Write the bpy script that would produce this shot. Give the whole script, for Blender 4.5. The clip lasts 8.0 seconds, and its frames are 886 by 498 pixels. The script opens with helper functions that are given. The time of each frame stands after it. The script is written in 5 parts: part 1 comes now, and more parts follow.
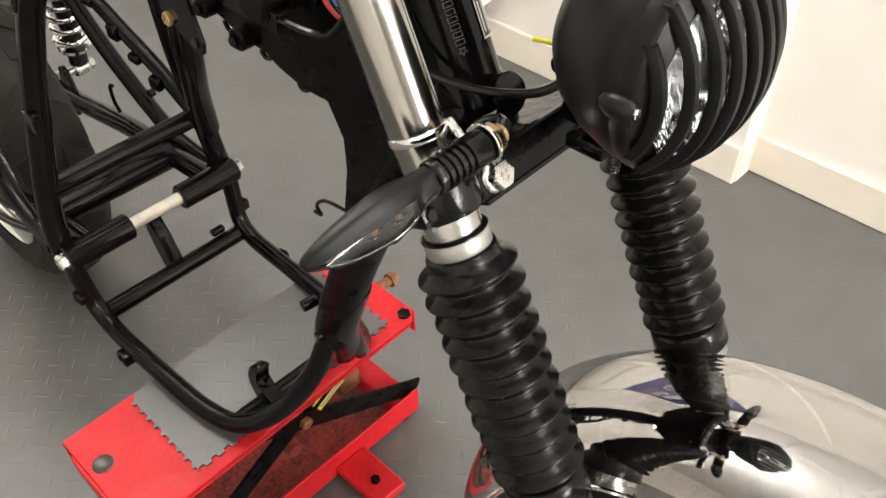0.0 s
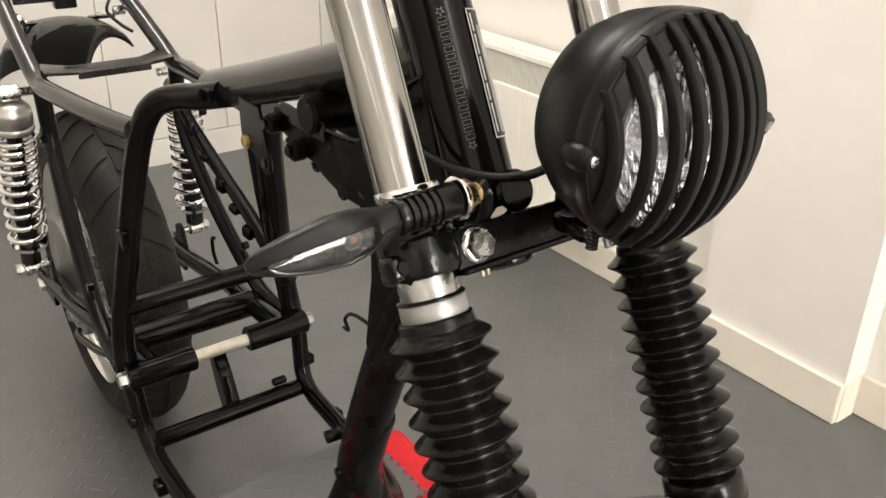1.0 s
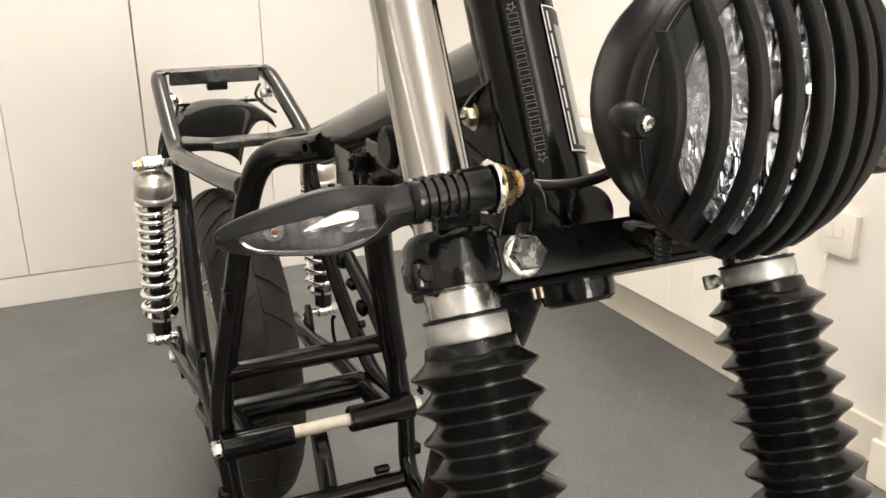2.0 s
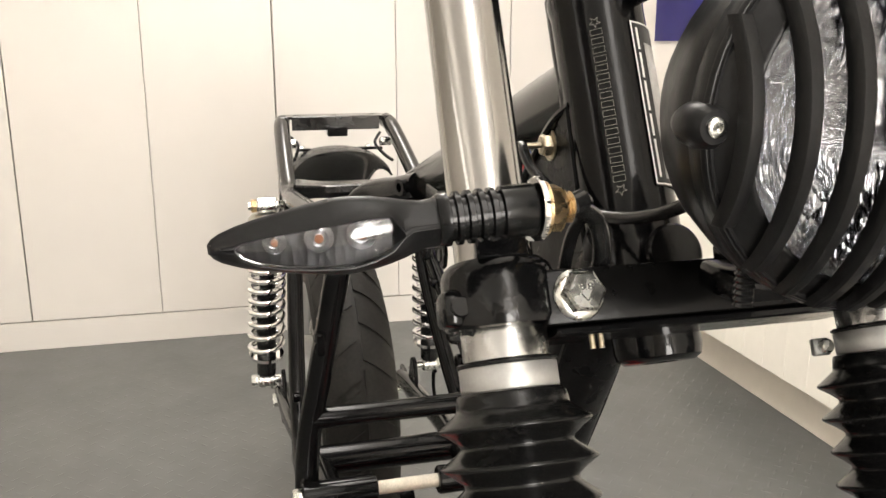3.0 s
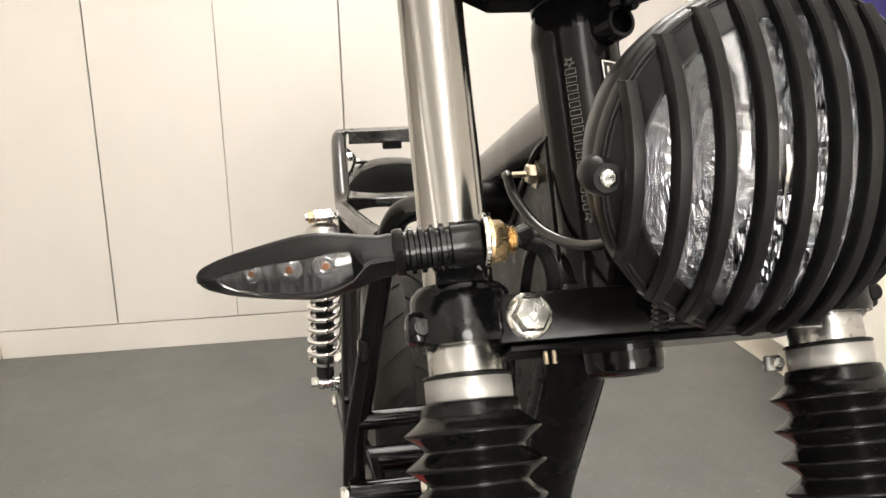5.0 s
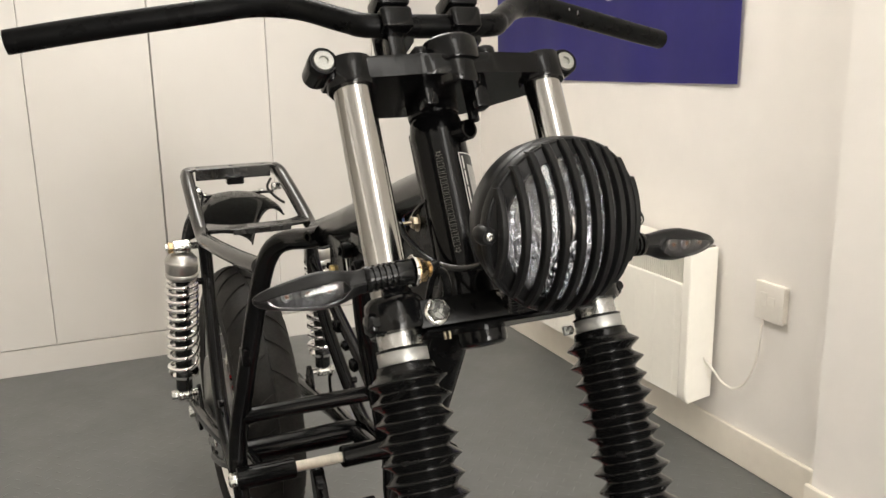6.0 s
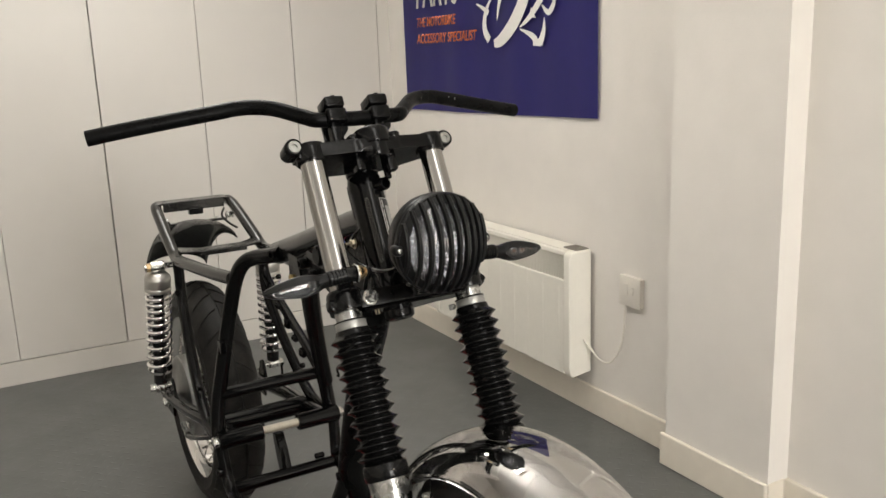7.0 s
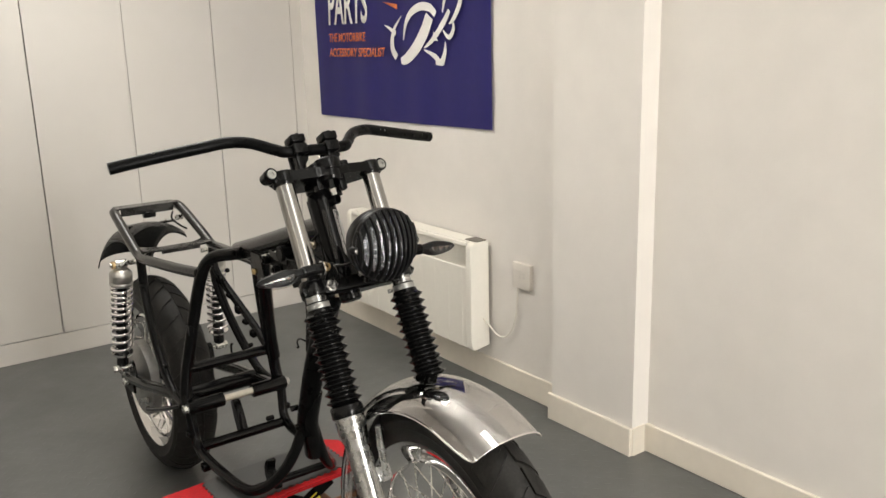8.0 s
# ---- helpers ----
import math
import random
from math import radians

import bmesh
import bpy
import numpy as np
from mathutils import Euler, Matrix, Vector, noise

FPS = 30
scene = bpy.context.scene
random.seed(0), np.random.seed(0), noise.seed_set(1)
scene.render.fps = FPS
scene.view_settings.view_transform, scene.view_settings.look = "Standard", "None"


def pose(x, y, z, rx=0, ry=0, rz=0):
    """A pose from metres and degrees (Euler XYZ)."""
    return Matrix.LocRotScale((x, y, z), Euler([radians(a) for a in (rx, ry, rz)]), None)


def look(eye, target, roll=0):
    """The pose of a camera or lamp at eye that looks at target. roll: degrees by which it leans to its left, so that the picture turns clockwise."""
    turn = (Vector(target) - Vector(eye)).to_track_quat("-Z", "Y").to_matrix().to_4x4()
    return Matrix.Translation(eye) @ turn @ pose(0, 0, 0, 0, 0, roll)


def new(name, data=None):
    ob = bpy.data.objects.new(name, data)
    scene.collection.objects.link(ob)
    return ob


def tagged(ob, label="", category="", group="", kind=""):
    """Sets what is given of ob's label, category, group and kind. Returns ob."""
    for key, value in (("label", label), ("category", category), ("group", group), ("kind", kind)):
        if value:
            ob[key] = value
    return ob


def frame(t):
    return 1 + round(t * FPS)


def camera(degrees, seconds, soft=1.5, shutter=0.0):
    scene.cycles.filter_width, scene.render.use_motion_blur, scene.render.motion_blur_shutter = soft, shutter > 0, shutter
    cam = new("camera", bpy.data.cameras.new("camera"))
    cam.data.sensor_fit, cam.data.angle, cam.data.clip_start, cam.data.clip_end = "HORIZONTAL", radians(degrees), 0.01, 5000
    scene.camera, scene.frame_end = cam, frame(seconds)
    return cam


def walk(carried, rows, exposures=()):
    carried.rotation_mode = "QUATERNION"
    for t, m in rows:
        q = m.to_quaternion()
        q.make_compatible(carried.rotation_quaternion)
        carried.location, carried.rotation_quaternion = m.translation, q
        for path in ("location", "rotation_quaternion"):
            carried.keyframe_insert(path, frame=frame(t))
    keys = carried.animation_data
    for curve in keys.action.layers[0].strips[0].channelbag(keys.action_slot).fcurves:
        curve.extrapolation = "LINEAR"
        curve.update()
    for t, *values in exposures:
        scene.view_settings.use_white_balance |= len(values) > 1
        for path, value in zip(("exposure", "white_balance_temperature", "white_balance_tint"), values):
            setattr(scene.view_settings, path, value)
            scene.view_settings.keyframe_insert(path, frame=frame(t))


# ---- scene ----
cam = camera(54.9, 8.0)
PATH = [
    (0, (-0.352, -0.922, 1.173), (0.698, 0.102, -0.188), -0.4),
    (0.5, (-0.377, -1.003, 1.159), (0.716, 0.267, 0.067), 0.0),
    (1, (-0.326, -1.025, 1.085), (0.718, 0.429, 0.193), 0.9),
    (1.5, (-0.264, -1.037, 1.039), (0.625, 0.593, 0.296), -0.2),
    (1.7, (-0.251, -1.029, 1.019), (0.577, 0.654, 0.327), -0.6),
    (2.8, (-0.193, -0.983, 0.962), (0.357, 0.876, 0.472), -0.1),
    (3, (-0.179, -0.981, 0.962), (0.292, 0.903, 0.487), -0.0),
    (3.5, (-0.147, -0.992, 0.963), (0.169, 0.926, 0.491), -0.5),
    (4, (-0.129, -0.996, 0.96), (0.098, 0.934, 0.487), -0.6),
    (4.2, (-0.128, -0.995, 0.958), (0.078, 0.937, 0.486), -0.7),
    (5.3, (-0.15, -1.084, 1.002), (0.238, 0.822, 0.536), -1.8),
    (5.5, (-0.179, -1.13, 1.015), (0.323, 0.75, 0.55), -1.5),
    (5.7, (-0.231, -1.178, 1.031), (0.417, 0.659, 0.578), -0.8),
    (6, (-0.297, -1.275, 1.066), (0.471, 0.515, 0.611), -1.0),
    (6.5, (-0.383, -1.431, 1.12), (0.53, 0.288, 0.662), -1.7),
    (7, (-0.487, -1.684, 1.171), (0.452, 0.027, 0.733), -2.1),
    (7.5, (-0.609, -1.87, 1.24), (0.384, -0.191, 0.796), -2.1),
    (8, (-0.757, -2.0, 1.289), (0.383, -0.427, 0.814), -1.5),
]
# stops, kelvin and tint
EXPO = [(0.0, 0.15, 6520, 10), (0.5, 0.04, 6540, 10), (1.0, -0.15, 6620, 10), (1.5, -0.01, 6640, 10), (3.0, 0.10, 6650, 11), (4.2, 0.09, 6650, 11), (5.5, -0.08, 6580, 10), (6.0, -0.35, 6540, 9.5), (6.5, -0.57, 6500, 9.5), (7.0, -0.80, 6500, 9), (8.0, -0.68, 6500, 9)]
walk(cam, [(t, look(eye, target, roll)) for t, eye, target, roll in PATH], exposures=EXPO)

# ---- world and light ----
world = bpy.data.worlds.new("sky")
world.use_nodes = True
scene.world = world
sky = world.node_tree.nodes.new("ShaderNodeTexSky")
sky.sky_type, sky.sun_disc = "NISHITA", False
sky.sun_elevation, sky.sun_rotation = radians(38), radians(150)
world.node_tree.links.new(sky.outputs[0], world.node_tree.nodes["Background"].inputs[0])
world.node_tree.nodes["Background"].inputs[1].default_value = 0.12

# the room: bike along y, its front towards -y
LEFT, RIGHT, FRONT, BACK, HIGH = -3.16, 1.212, -5.2, 1.833, 2.45
# windows: (wall, centre along the wall, width, sill, head)
WINDOWS = [("front", 0.25, 1.30, 0.50, 2.20, 210.0)]
# ceiling battens: (x, y) of the middle, along y, and the power
BATTENS = [(0.035, -1.70, 11.5), (-2.33, -1.30, 5.0), (0.035, 0.62, 20.5), (0.035, -3.60, 11.0), (-2.33, -3.20, 5.0)]
BATTEN_LONG, BATTEN_WIDE, HUNG = 1.5, 0.25, 0.50


def window_lamp(name, place, target, size, power):
    data = bpy.data.lights.new(name, "AREA")
    data.shape, data.size, data.size_y, data.energy = "RECTANGLE", size[0], size[1], power
    data.color = (1.0, 0.965, 0.915)
    ob = new(name, data)
    ob.matrix_world = look(place, target)
    return ob


for n, (side, c, w, z0, z1, power) in enumerate(WINDOWS):
    zc = (z0 + z1) / 2
    if side == "front":
        window_lamp("window_light", (c, FRONT - 0.06, zc), (c, 0, zc), (w, z1 - z0), power)
    else:
        window_lamp("window_light", (LEFT - 0.06, c, zc), (0, c, zc), (w, z1 - z0), power)

for x, y, power in BATTENS:
    window_lamp("batten_light", (x, y, HIGH - HUNG - 0.066), (x, y, 0), (BATTEN_WIDE, BATTEN_LONG), power)
    # added upward fill that brightens the ceiling, beyond what the battens give
    window_lamp("ceiling_fill", (x, y, HIGH - HUNG + 0.004), (x, y, HIGH), (BATTEN_WIDE * 0.8, BATTEN_LONG), power * 1.7)

# ---- materials ----


def material(name, base, rough=0.5, metal=0.0, var=0.0, scale=20.0, bump=0.0, bscale=120.0, coat=0.0, rvar=0.0, spec=0.5, detail=6.0, stretch=None):
    m = bpy.data.materials.new(name)
    m.use_nodes = True
    nt = m.node_tree
    b = nt.nodes["Principled BSDF"]
    b.inputs["Base Color"].default_value = (*base, 1)
    b.inputs["Roughness"].default_value = rough
    b.inputs["Metallic"].default_value = metal
    b.inputs["Coat Weight"].default_value = coat
    b.inputs["Coat Roughness"].default_value = 0.06
    b.inputs["Specular IOR Level"].default_value = spec
    tc = nt.nodes.new("ShaderNodeTexCoord")
    src = tc.outputs["Object"]
    if stretch:
        mp = nt.nodes.new("ShaderNodeMapping")
        mp.inputs["Scale"].default_value = stretch
        nt.links.new(src, mp.inputs["Vector"])
        src = mp.outputs["Vector"]

    def nz(sc, det=detail):
        n = nt.nodes.new("ShaderNodeTexNoise")
        n.inputs["Scale"].default_value, n.inputs["Detail"].default_value = sc, det
        nt.links.new(src, n.inputs["Vector"])
        return n.outputs["Fac"]

    if var:
        mixn = nt.nodes.new("ShaderNodeMath")
        mixn.operation = "ADD"
        nt.links.new(nz(scale), mixn.inputs[0])
        nt.links.new(nz(scale * 7.3, 3.0), mixn.inputs[1])
        ramp = nt.nodes.new("ShaderNodeMapRange")
        ramp.inputs["From Min"].default_value, ramp.inputs["From Max"].default_value = 0.7, 1.3
        ramp.inputs["To Min"].default_value, ramp.inputs["To Max"].default_value = 1 - var, 1 + var
        nt.links.new(mixn.outputs[0], ramp.inputs["Value"])
        vm = nt.nodes.new("ShaderNodeVectorMath")
        vm.operation = "SCALE"
        vm.inputs[0].default_value = base
        nt.links.new(ramp.outputs[0], vm.inputs["Scale"])
        nt.links.new(vm.outputs[0], b.inputs["Base Color"])
    if rvar:
        rr = nt.nodes.new("ShaderNodeMapRange")
        rr.inputs["From Min"].default_value, rr.inputs["From Max"].default_value = 0.3, 0.7
        rr.inputs["To Min"].default_value, rr.inputs["To Max"].default_value = max(rough - rvar, 0.02), min(rough + rvar, 1)
        nt.links.new(nz(scale * 2.1, 8.0), rr.inputs["Value"])
        nt.links.new(rr.outputs[0], b.inputs["Roughness"])
    if bump:
        bp = nt.nodes.new("ShaderNodeBump")
        bp.inputs["Strength"].default_value, bp.inputs["Distance"].default_value = 1.0, bump
        nt.links.new(nz(bscale), bp.inputs["Height"])
        nt.links.new(bp.outputs[0], b.inputs["Normal"])
    return m


M_WALL = material("wall_paint", (0.80, 0.765, 0.717), 0.75, var=0.03, scale=1.3, bump=0.0006, bscale=60)
M_TRIM = material("trim_paint", (0.80, 0.74, 0.64), 0.45, var=0.03, scale=4, bump=0.0003, bscale=90)
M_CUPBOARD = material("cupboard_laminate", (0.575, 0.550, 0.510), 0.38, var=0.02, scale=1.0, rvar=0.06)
# wall colour taken down on the unseen end wall, for darker reflections
M_FARWALL = material("darkened_far_wall", (0.62, 0.59, 0.545), 0.7, var=0.05, scale=1.5, bump=0.0006, bscale=60)
M_CEIL = material("ceiling_paint", (0.85, 0.83, 0.80), 0.8, var=0.02, scale=2)
M_DARKGAP = material("carcass_board", (0.72, 0.69, 0.64), 0.8, var=0.1, scale=10)
M_BLACK = material("gloss_black_enamel", (0.003, 0.003, 0.0032), 0.13, var=0.25, scale=30, rvar=0.05, spec=0.20, bump=0.00012, bscale=140)
M_LUMPY = material("lumpy_black_enamel", (0.003, 0.003, 0.0032), 0.12, var=0.25, scale=30, rvar=0.05, spec=0.25, bump=0.0006, bscale=110)
M_BLACKDULL = material("satin_black_enamel", (0.0034, 0.0034, 0.0035), 0.30, var=0.3, scale=24, rvar=0.08, spec=0.075, bump=0.0001, bscale=300)
M_GUARD = material("polished_black_paint", (0.004, 0.004, 0.0042), 0.07, var=0.3, scale=18, rvar=0.03, spec=0.40)
M_DUSTY = material("dusty_black_enamel", (0.016, 0.015, 0.014), 0.17, var=0.4, scale=12, rvar=0.06, spec=0.55)
M_BAR = material("worn_satin_black", (0.004, 0.0039, 0.0038), 0.20, var=0.4, scale=16, rvar=0.08, spec=0.10, bump=0.0001, bscale=200)
M_PLASTIC = material("black_plastic", (0.006, 0.006, 0.0062), 0.36, var=0.15, scale=60, bump=0.00006, bscale=900, rvar=0.05, spec=0.22)
M_RUBBER = material("boot_rubber", (0.004, 0.004, 0.004), 0.22, var=0.3, scale=35, rvar=0.07, spec=0.22, bump=0.00005, bscale=300)
M_TYRE = material("tyre_rubber", (0.0125, 0.0115, 0.0100), 0.58, var=0.5, scale=25, bump=0.0004, bscale=500, spec=0.28)
M_CHROME = material("chrome", (0.86, 0.85, 0.84), 0.03, 1.0)
M_TUBE = material("polished_fork_tube", (0.37, 0.36, 0.345), 0.14, 1.0, var=0.05, scale=40, rvar=0.04, stretch=(30, 30, 1))
M_ALU = material("cast_aluminium", (0.42, 0.42, 0.41), 0.26, 1.0, var=0.08, scale=30, rvar=0.08, bump=0.0001, bscale=400)
M_ZINC = material("zinc_plate", (0.54, 0.54, 0.51), 0.25, 1.0, var=0.12, scale=80, rvar=0.1)
M_DRUM = material("dull_cast_alloy", (0.34, 0.34, 0.33), 0.48, 0.85, var=0.12, scale=14, rvar=0.08, bump=0.0001, bscale=300)
M_BOLT = material("dull_zinc", (0.30, 0.30, 0.28), 0.42, 0.8, var=0.12, scale=80)
M_WHITEMETAL = material("pale_collar", (0.36, 0.36, 0.345), 0.42, 0.7, var=0.06, scale=80)
M_SATIN = material("satin_alloy", (0.60, 0.59, 0.565), 0.36, 1.0, var=0.06, scale=60, rvar=0.06)
M_GOLD = material("yellow_zinc", (0.60, 0.44, 0.25), 0.28, 1.0, var=0.12, scale=120, rvar=0.1)
M_BRASS = material("brass_plating", (0.60, 0.46, 0.20), 0.32, 1.0, var=0.3, scale=120, rvar=0.1)
M_BRONZE = material("tarnished_zinc", (0.36, 0.31, 0.23), 0.32, 1.0, var=0.3, scale=120, rvar=0.1)
M_RED = material("red_powder_coat", (0.50, 0.013, 0.018), 0.45, var=0.14, scale=20, rvar=0.1, bump=0.0003, bscale=200, spec=0.22)
# darker, more uneven red than the coat above, for the cross tube
M_REDDARK = material("dark_red_steel", (0.17, 0.016, 0.015), 0.5, var=0.5, scale=18, rvar=0.15)
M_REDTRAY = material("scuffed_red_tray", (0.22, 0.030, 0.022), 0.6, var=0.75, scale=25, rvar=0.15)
M_STRAP = material("worn_grey_strap", (0.06, 0.057, 0.052), 0.4, 0.5, var=0.4, scale=60)
M_RUST = material("rusty_steel", (0.20, 0.085, 0.035), 0.75, 0.2, var=0.6, scale=60, bump=0.0006, bscale=200)
M_CABLE = material("cable_sheath", (0.008, 0.008, 0.008), 0.2, var=0.1, scale=60)
M_HEATER = material("heater_enamel", (0.86, 0.83, 0.75), 0.35, var=0.02, scale=6)
M_GRILLE = material("heater_grille", (0.16, 0.145, 0.12), 0.6, var=0.15, scale=40)
M_SOCKET = material("socket_plastic", (0.76, 0.72, 0.65), 0.3, var=0.02, scale=20)
M_POSTER = material("blue_print", (0.043, 0.037, 0.245), 0.42, var=0.05, scale=5, bump=0.0008, bscale=4)
M_INKW = material("white_print", (0.78, 0.76, 0.74), 0.45, var=0.03, scale=20)
M_INKO = material("orange_print", (0.62, 0.15, 0.045), 0.45, var=0.05, scale=20)
M_AMBER = material("amber_bulb", (0.36, 0.13, 0.045), 0.3)
M_CUP = material("dim_lamp_cup", (0.36, 0.36, 0.37), 0.2, 1.0, var=0.1, scale=200)
M_STICKER = material("black_sticker", (0.012, 0.012, 0.012), 0.35, var=0.1, scale=80)
M_PLATEGREY = material("silvered_print", (0.40, 0.40, 0.39), 0.35, 0.3, var=0.15, scale=120)
M_STAMP = material("bare_stamped_steel", (0.27, 0.26, 0.235), 0.4, 0.9, var=0.2, scale=200)
M_YELLOW = material("yellow_tape", (0.70, 0.62, 0.05), 0.5, var=0.15, scale=60)
M_BLUE = material("blue_wire", (0.02, 0.09, 0.45), 0.4, var=0.1, scale=60)
M_REDWIRE = material("red_wire", (0.50, 0.02, 0.02), 0.4, var=0.1, scale=60)
M_PALEWOOD = material("bare_steel_spindle", (0.62, 0.58, 0.50), 0.5, 0.4, var=0.15, scale=60)


def floor_material(name, base, relief=0.45):
    """Dark grey rubber tile with a low tread of short bars, two ways in turn."""
    m = material(name, base, 0.42, var=0.12, scale=2.2, rvar=0.06, spec=0.9)
    nt = m.node_tree
    b = nt.nodes["Principled BSDF"]
    tc = nt.nodes.new("ShaderNodeTexCoord")
    mp = nt.nodes.new("ShaderNodeMapping")
    mp.inputs["Rotation"].default_value = (0, 0, radians(45))
    mp.inputs["Scale"].default_value = (1 / 0.034,) * 3
    nt.links.new(tc.outputs["Object"], mp.inputs["Vector"])
    sep = nt.nodes.new("ShaderNodeSeparateXYZ")
    nt.links.new(mp.outputs["Vector"], sep.inputs[0])

    def op(kind, a, c=None):
        n = nt.nodes.new("ShaderNodeMath")
        n.operation = kind
        for k, v in enumerate((a, c)):
            if v is None:
                continue
            if isinstance(v, (int, float)):
                n.inputs[k].default_value = v
            else:
                nt.links.new(v, n.inputs[k])
        return n.outputs[0]

    x, y = sep.outputs["X"], sep.outputs["Y"]
    fx, fy = op("SUBTRACT", op("FRACT", x), 0.5), op("SUBTRACT", op("FRACT", y), 0.5)
    par = op("MODULO", op("ADD", op("ADD", op("FLOOR", x), op("FLOOR", y)), 4000.0), 2.0)
    ax, ay = op("ABSOLUTE", fx), op("ABSOLUTE", fy)
    long = op("ADD", op("MULTIPLY", par, ax), op("MULTIPLY", op("SUBTRACT", 1.0, par), ay))
    short = op("ADD", op("MULTIPLY", par, ay), op("MULTIPLY", op("SUBTRACT", 1.0, par), ax))
    d = op("ADD", op("POWER", op("DIVIDE", long, 0.40), 2.0), op("POWER", op("DIVIDE", short, 0.075), 2.0))
    h = op("MAXIMUM", op("SUBTRACT", 1.0, d), 0.0)
    bp = nt.nodes.new("ShaderNodeBump")
    bp.inputs["Strength"].default_value, bp.inputs["Distance"].default_value = relief, 0.0012
    nt.links.new(h, bp.inputs["Height"])
    nt.links.new(bp.outputs[0], b.inputs["Normal"])
    return m


M_FLOOR = floor_material("grey_rubber_floor", (0.097, 0.101, 0.098), 0.55)
M_PAD = floor_material("grey_rubber_pad", (0.062, 0.063, 0.061), 0.2)


def glass(name, tint=(1, 1, 1), rough=0.02):
    m = bpy.data.materials.new(name)
    m.use_nodes = True
    b = m.node_tree.nodes["Principled BSDF"]
    b.inputs["Base Color"].default_value = (*tint, 1)
    b.inputs["Roughness"].default_value = rough
    b.inputs["Transmission Weight"].default_value = 1.0
    b.inputs["IOR"].default_value = 1.45
    return m


M_SMOKE = glass("smoked_lens", (0.66, 0.66, 0.67))


def reflector_material(name, cell, depth, base, rough=0.14):
    m = material(name, base, rough, 1.0)
    nt = m.node_tree
    b = nt.nodes["Principled BSDF"]
    tc = nt.nodes.new("ShaderNodeTexCoord")
    v = nt.nodes.new("ShaderNodeTexVoronoi")
    v.inputs["Scale"].default_value = cell
    mp = nt.nodes.new("ShaderNodeMapping")
    mp.inputs["Scale"].default_value = (1.5, 0.6, 0.55)
    nt.links.new(tc.outputs["Object"], mp.inputs["Vector"])
    nt.links.new(mp.outputs["Vector"], v.inputs["Vector"])
    bp = nt.nodes.new("ShaderNodeBump")
    bp.inputs["Strength"].default_value, bp.inputs["Distance"].default_value = 1.0, depth
    nt.links.new(v.outputs["Distance"], bp.inputs["Height"])
    nt.links.new(bp.outputs[0], b.inputs["Normal"])
    return m


def fluted_glass(name, cell, depth):
    """Clear glass moulded with upright flutes and small pillows."""
    m = glass(name, (0.97, 0.97, 0.98), 0.03)
    nt = m.node_tree
    tc, mp, v, bp = (nt.nodes.new("ShaderNode" + k) for k in ("TexCoord", "Mapping", "TexVoronoi", "Bump"))
    mp.inputs["Scale"].default_value = (1.3, 0.4, 0.45)
    v.inputs["Scale"].default_value = cell
    bp.inputs["Strength"].default_value, bp.inputs["Distance"].default_value = 0.8, depth
    for a, b in ((tc.outputs["Object"], mp.inputs["Vector"]), (mp.outputs["Vector"], v.inputs["Vector"]), (v.outputs["Distance"], bp.inputs["Height"]), (bp.outputs[0], nt.nodes["Principled BSDF"].inputs["Normal"])):
        nt.links.new(a, b)
    return m


M_LENS = fluted_glass("fluted_lens", 150, 0.00012)
M_REFLECT = reflector_material("faceted_reflector", 400, 0.0011, (0.82, 0.84, 0.88), 0.12)
M_TRAY = reflector_material("silvered_tray", 190, 0.0007, (0.075, 0.075, 0.08), 0.33)

# ---- building helpers ----
BASE = {}


def thing(name, at, label, category, group="", kind=""):
    ob = new(name)
    ob.location = at
    BASE[ob.name] = Vector(at)
    return tagged(ob, label, category, group, kind)


def part(name, bm, mat, parent, label="", smooth=40):
    """One mesh in world places, hung under a thing or one of its parts."""
    while parent.parent and parent.parent.parent:
        parent = parent.parent  # no more than thing, part and sub-part
    root = parent
    while root.parent:
        root = root.parent
    bmesh.ops.recalc_face_normals(bm, faces=bm.faces)
    bm.transform(Matrix.Translation(-BASE[root.name]))
    me = bpy.data.meshes.new(name)
    if smooth:
        for f in bm.faces:
            f.smooth = True
        for e in bm.edges:
            e.smooth = len(e.link_faces) == 2 and e.calc_face_angle(0) < radians(smooth)
    bm.to_mesh(me)
    bm.free()
    me.materials.append(mat)
    ob = new(name, me)
    ob.parent = parent
    return tagged(ob, label) if label else ob


def shared(name, like, parent, m=None):
    """Another part on the mesh of a like one."""
    ob = new(name, like.data)
    ob.parent = parent
    if m is not None:
        ob.matrix_basis = m
    return ob


def alone(name, bm, mat, label, category, group="", kind="", at=None, smooth=40):
    """A thing that is one mesh."""
    at = Vector(at) if at else sum((v.co for v in bm.verts), Vector()) / len(bm.verts)
    bmesh.ops.recalc_face_normals(bm, faces=bm.faces)
    bm.transform(Matrix.Translation(-at))
    me = bpy.data.meshes.new(name)
    for f in bm.faces:
        f.smooth = bool(smooth)
    for e in bm.edges:
        e.smooth = len(e.link_faces) == 2 and e.calc_face_angle(0) < radians(smooth)
    bm.to_mesh(me)
    bm.free()
    me.materials.append(mat)
    ob = new(name, me)
    ob.location = at
    BASE[ob.name] = at
    return tagged(ob, label, category, group, kind)


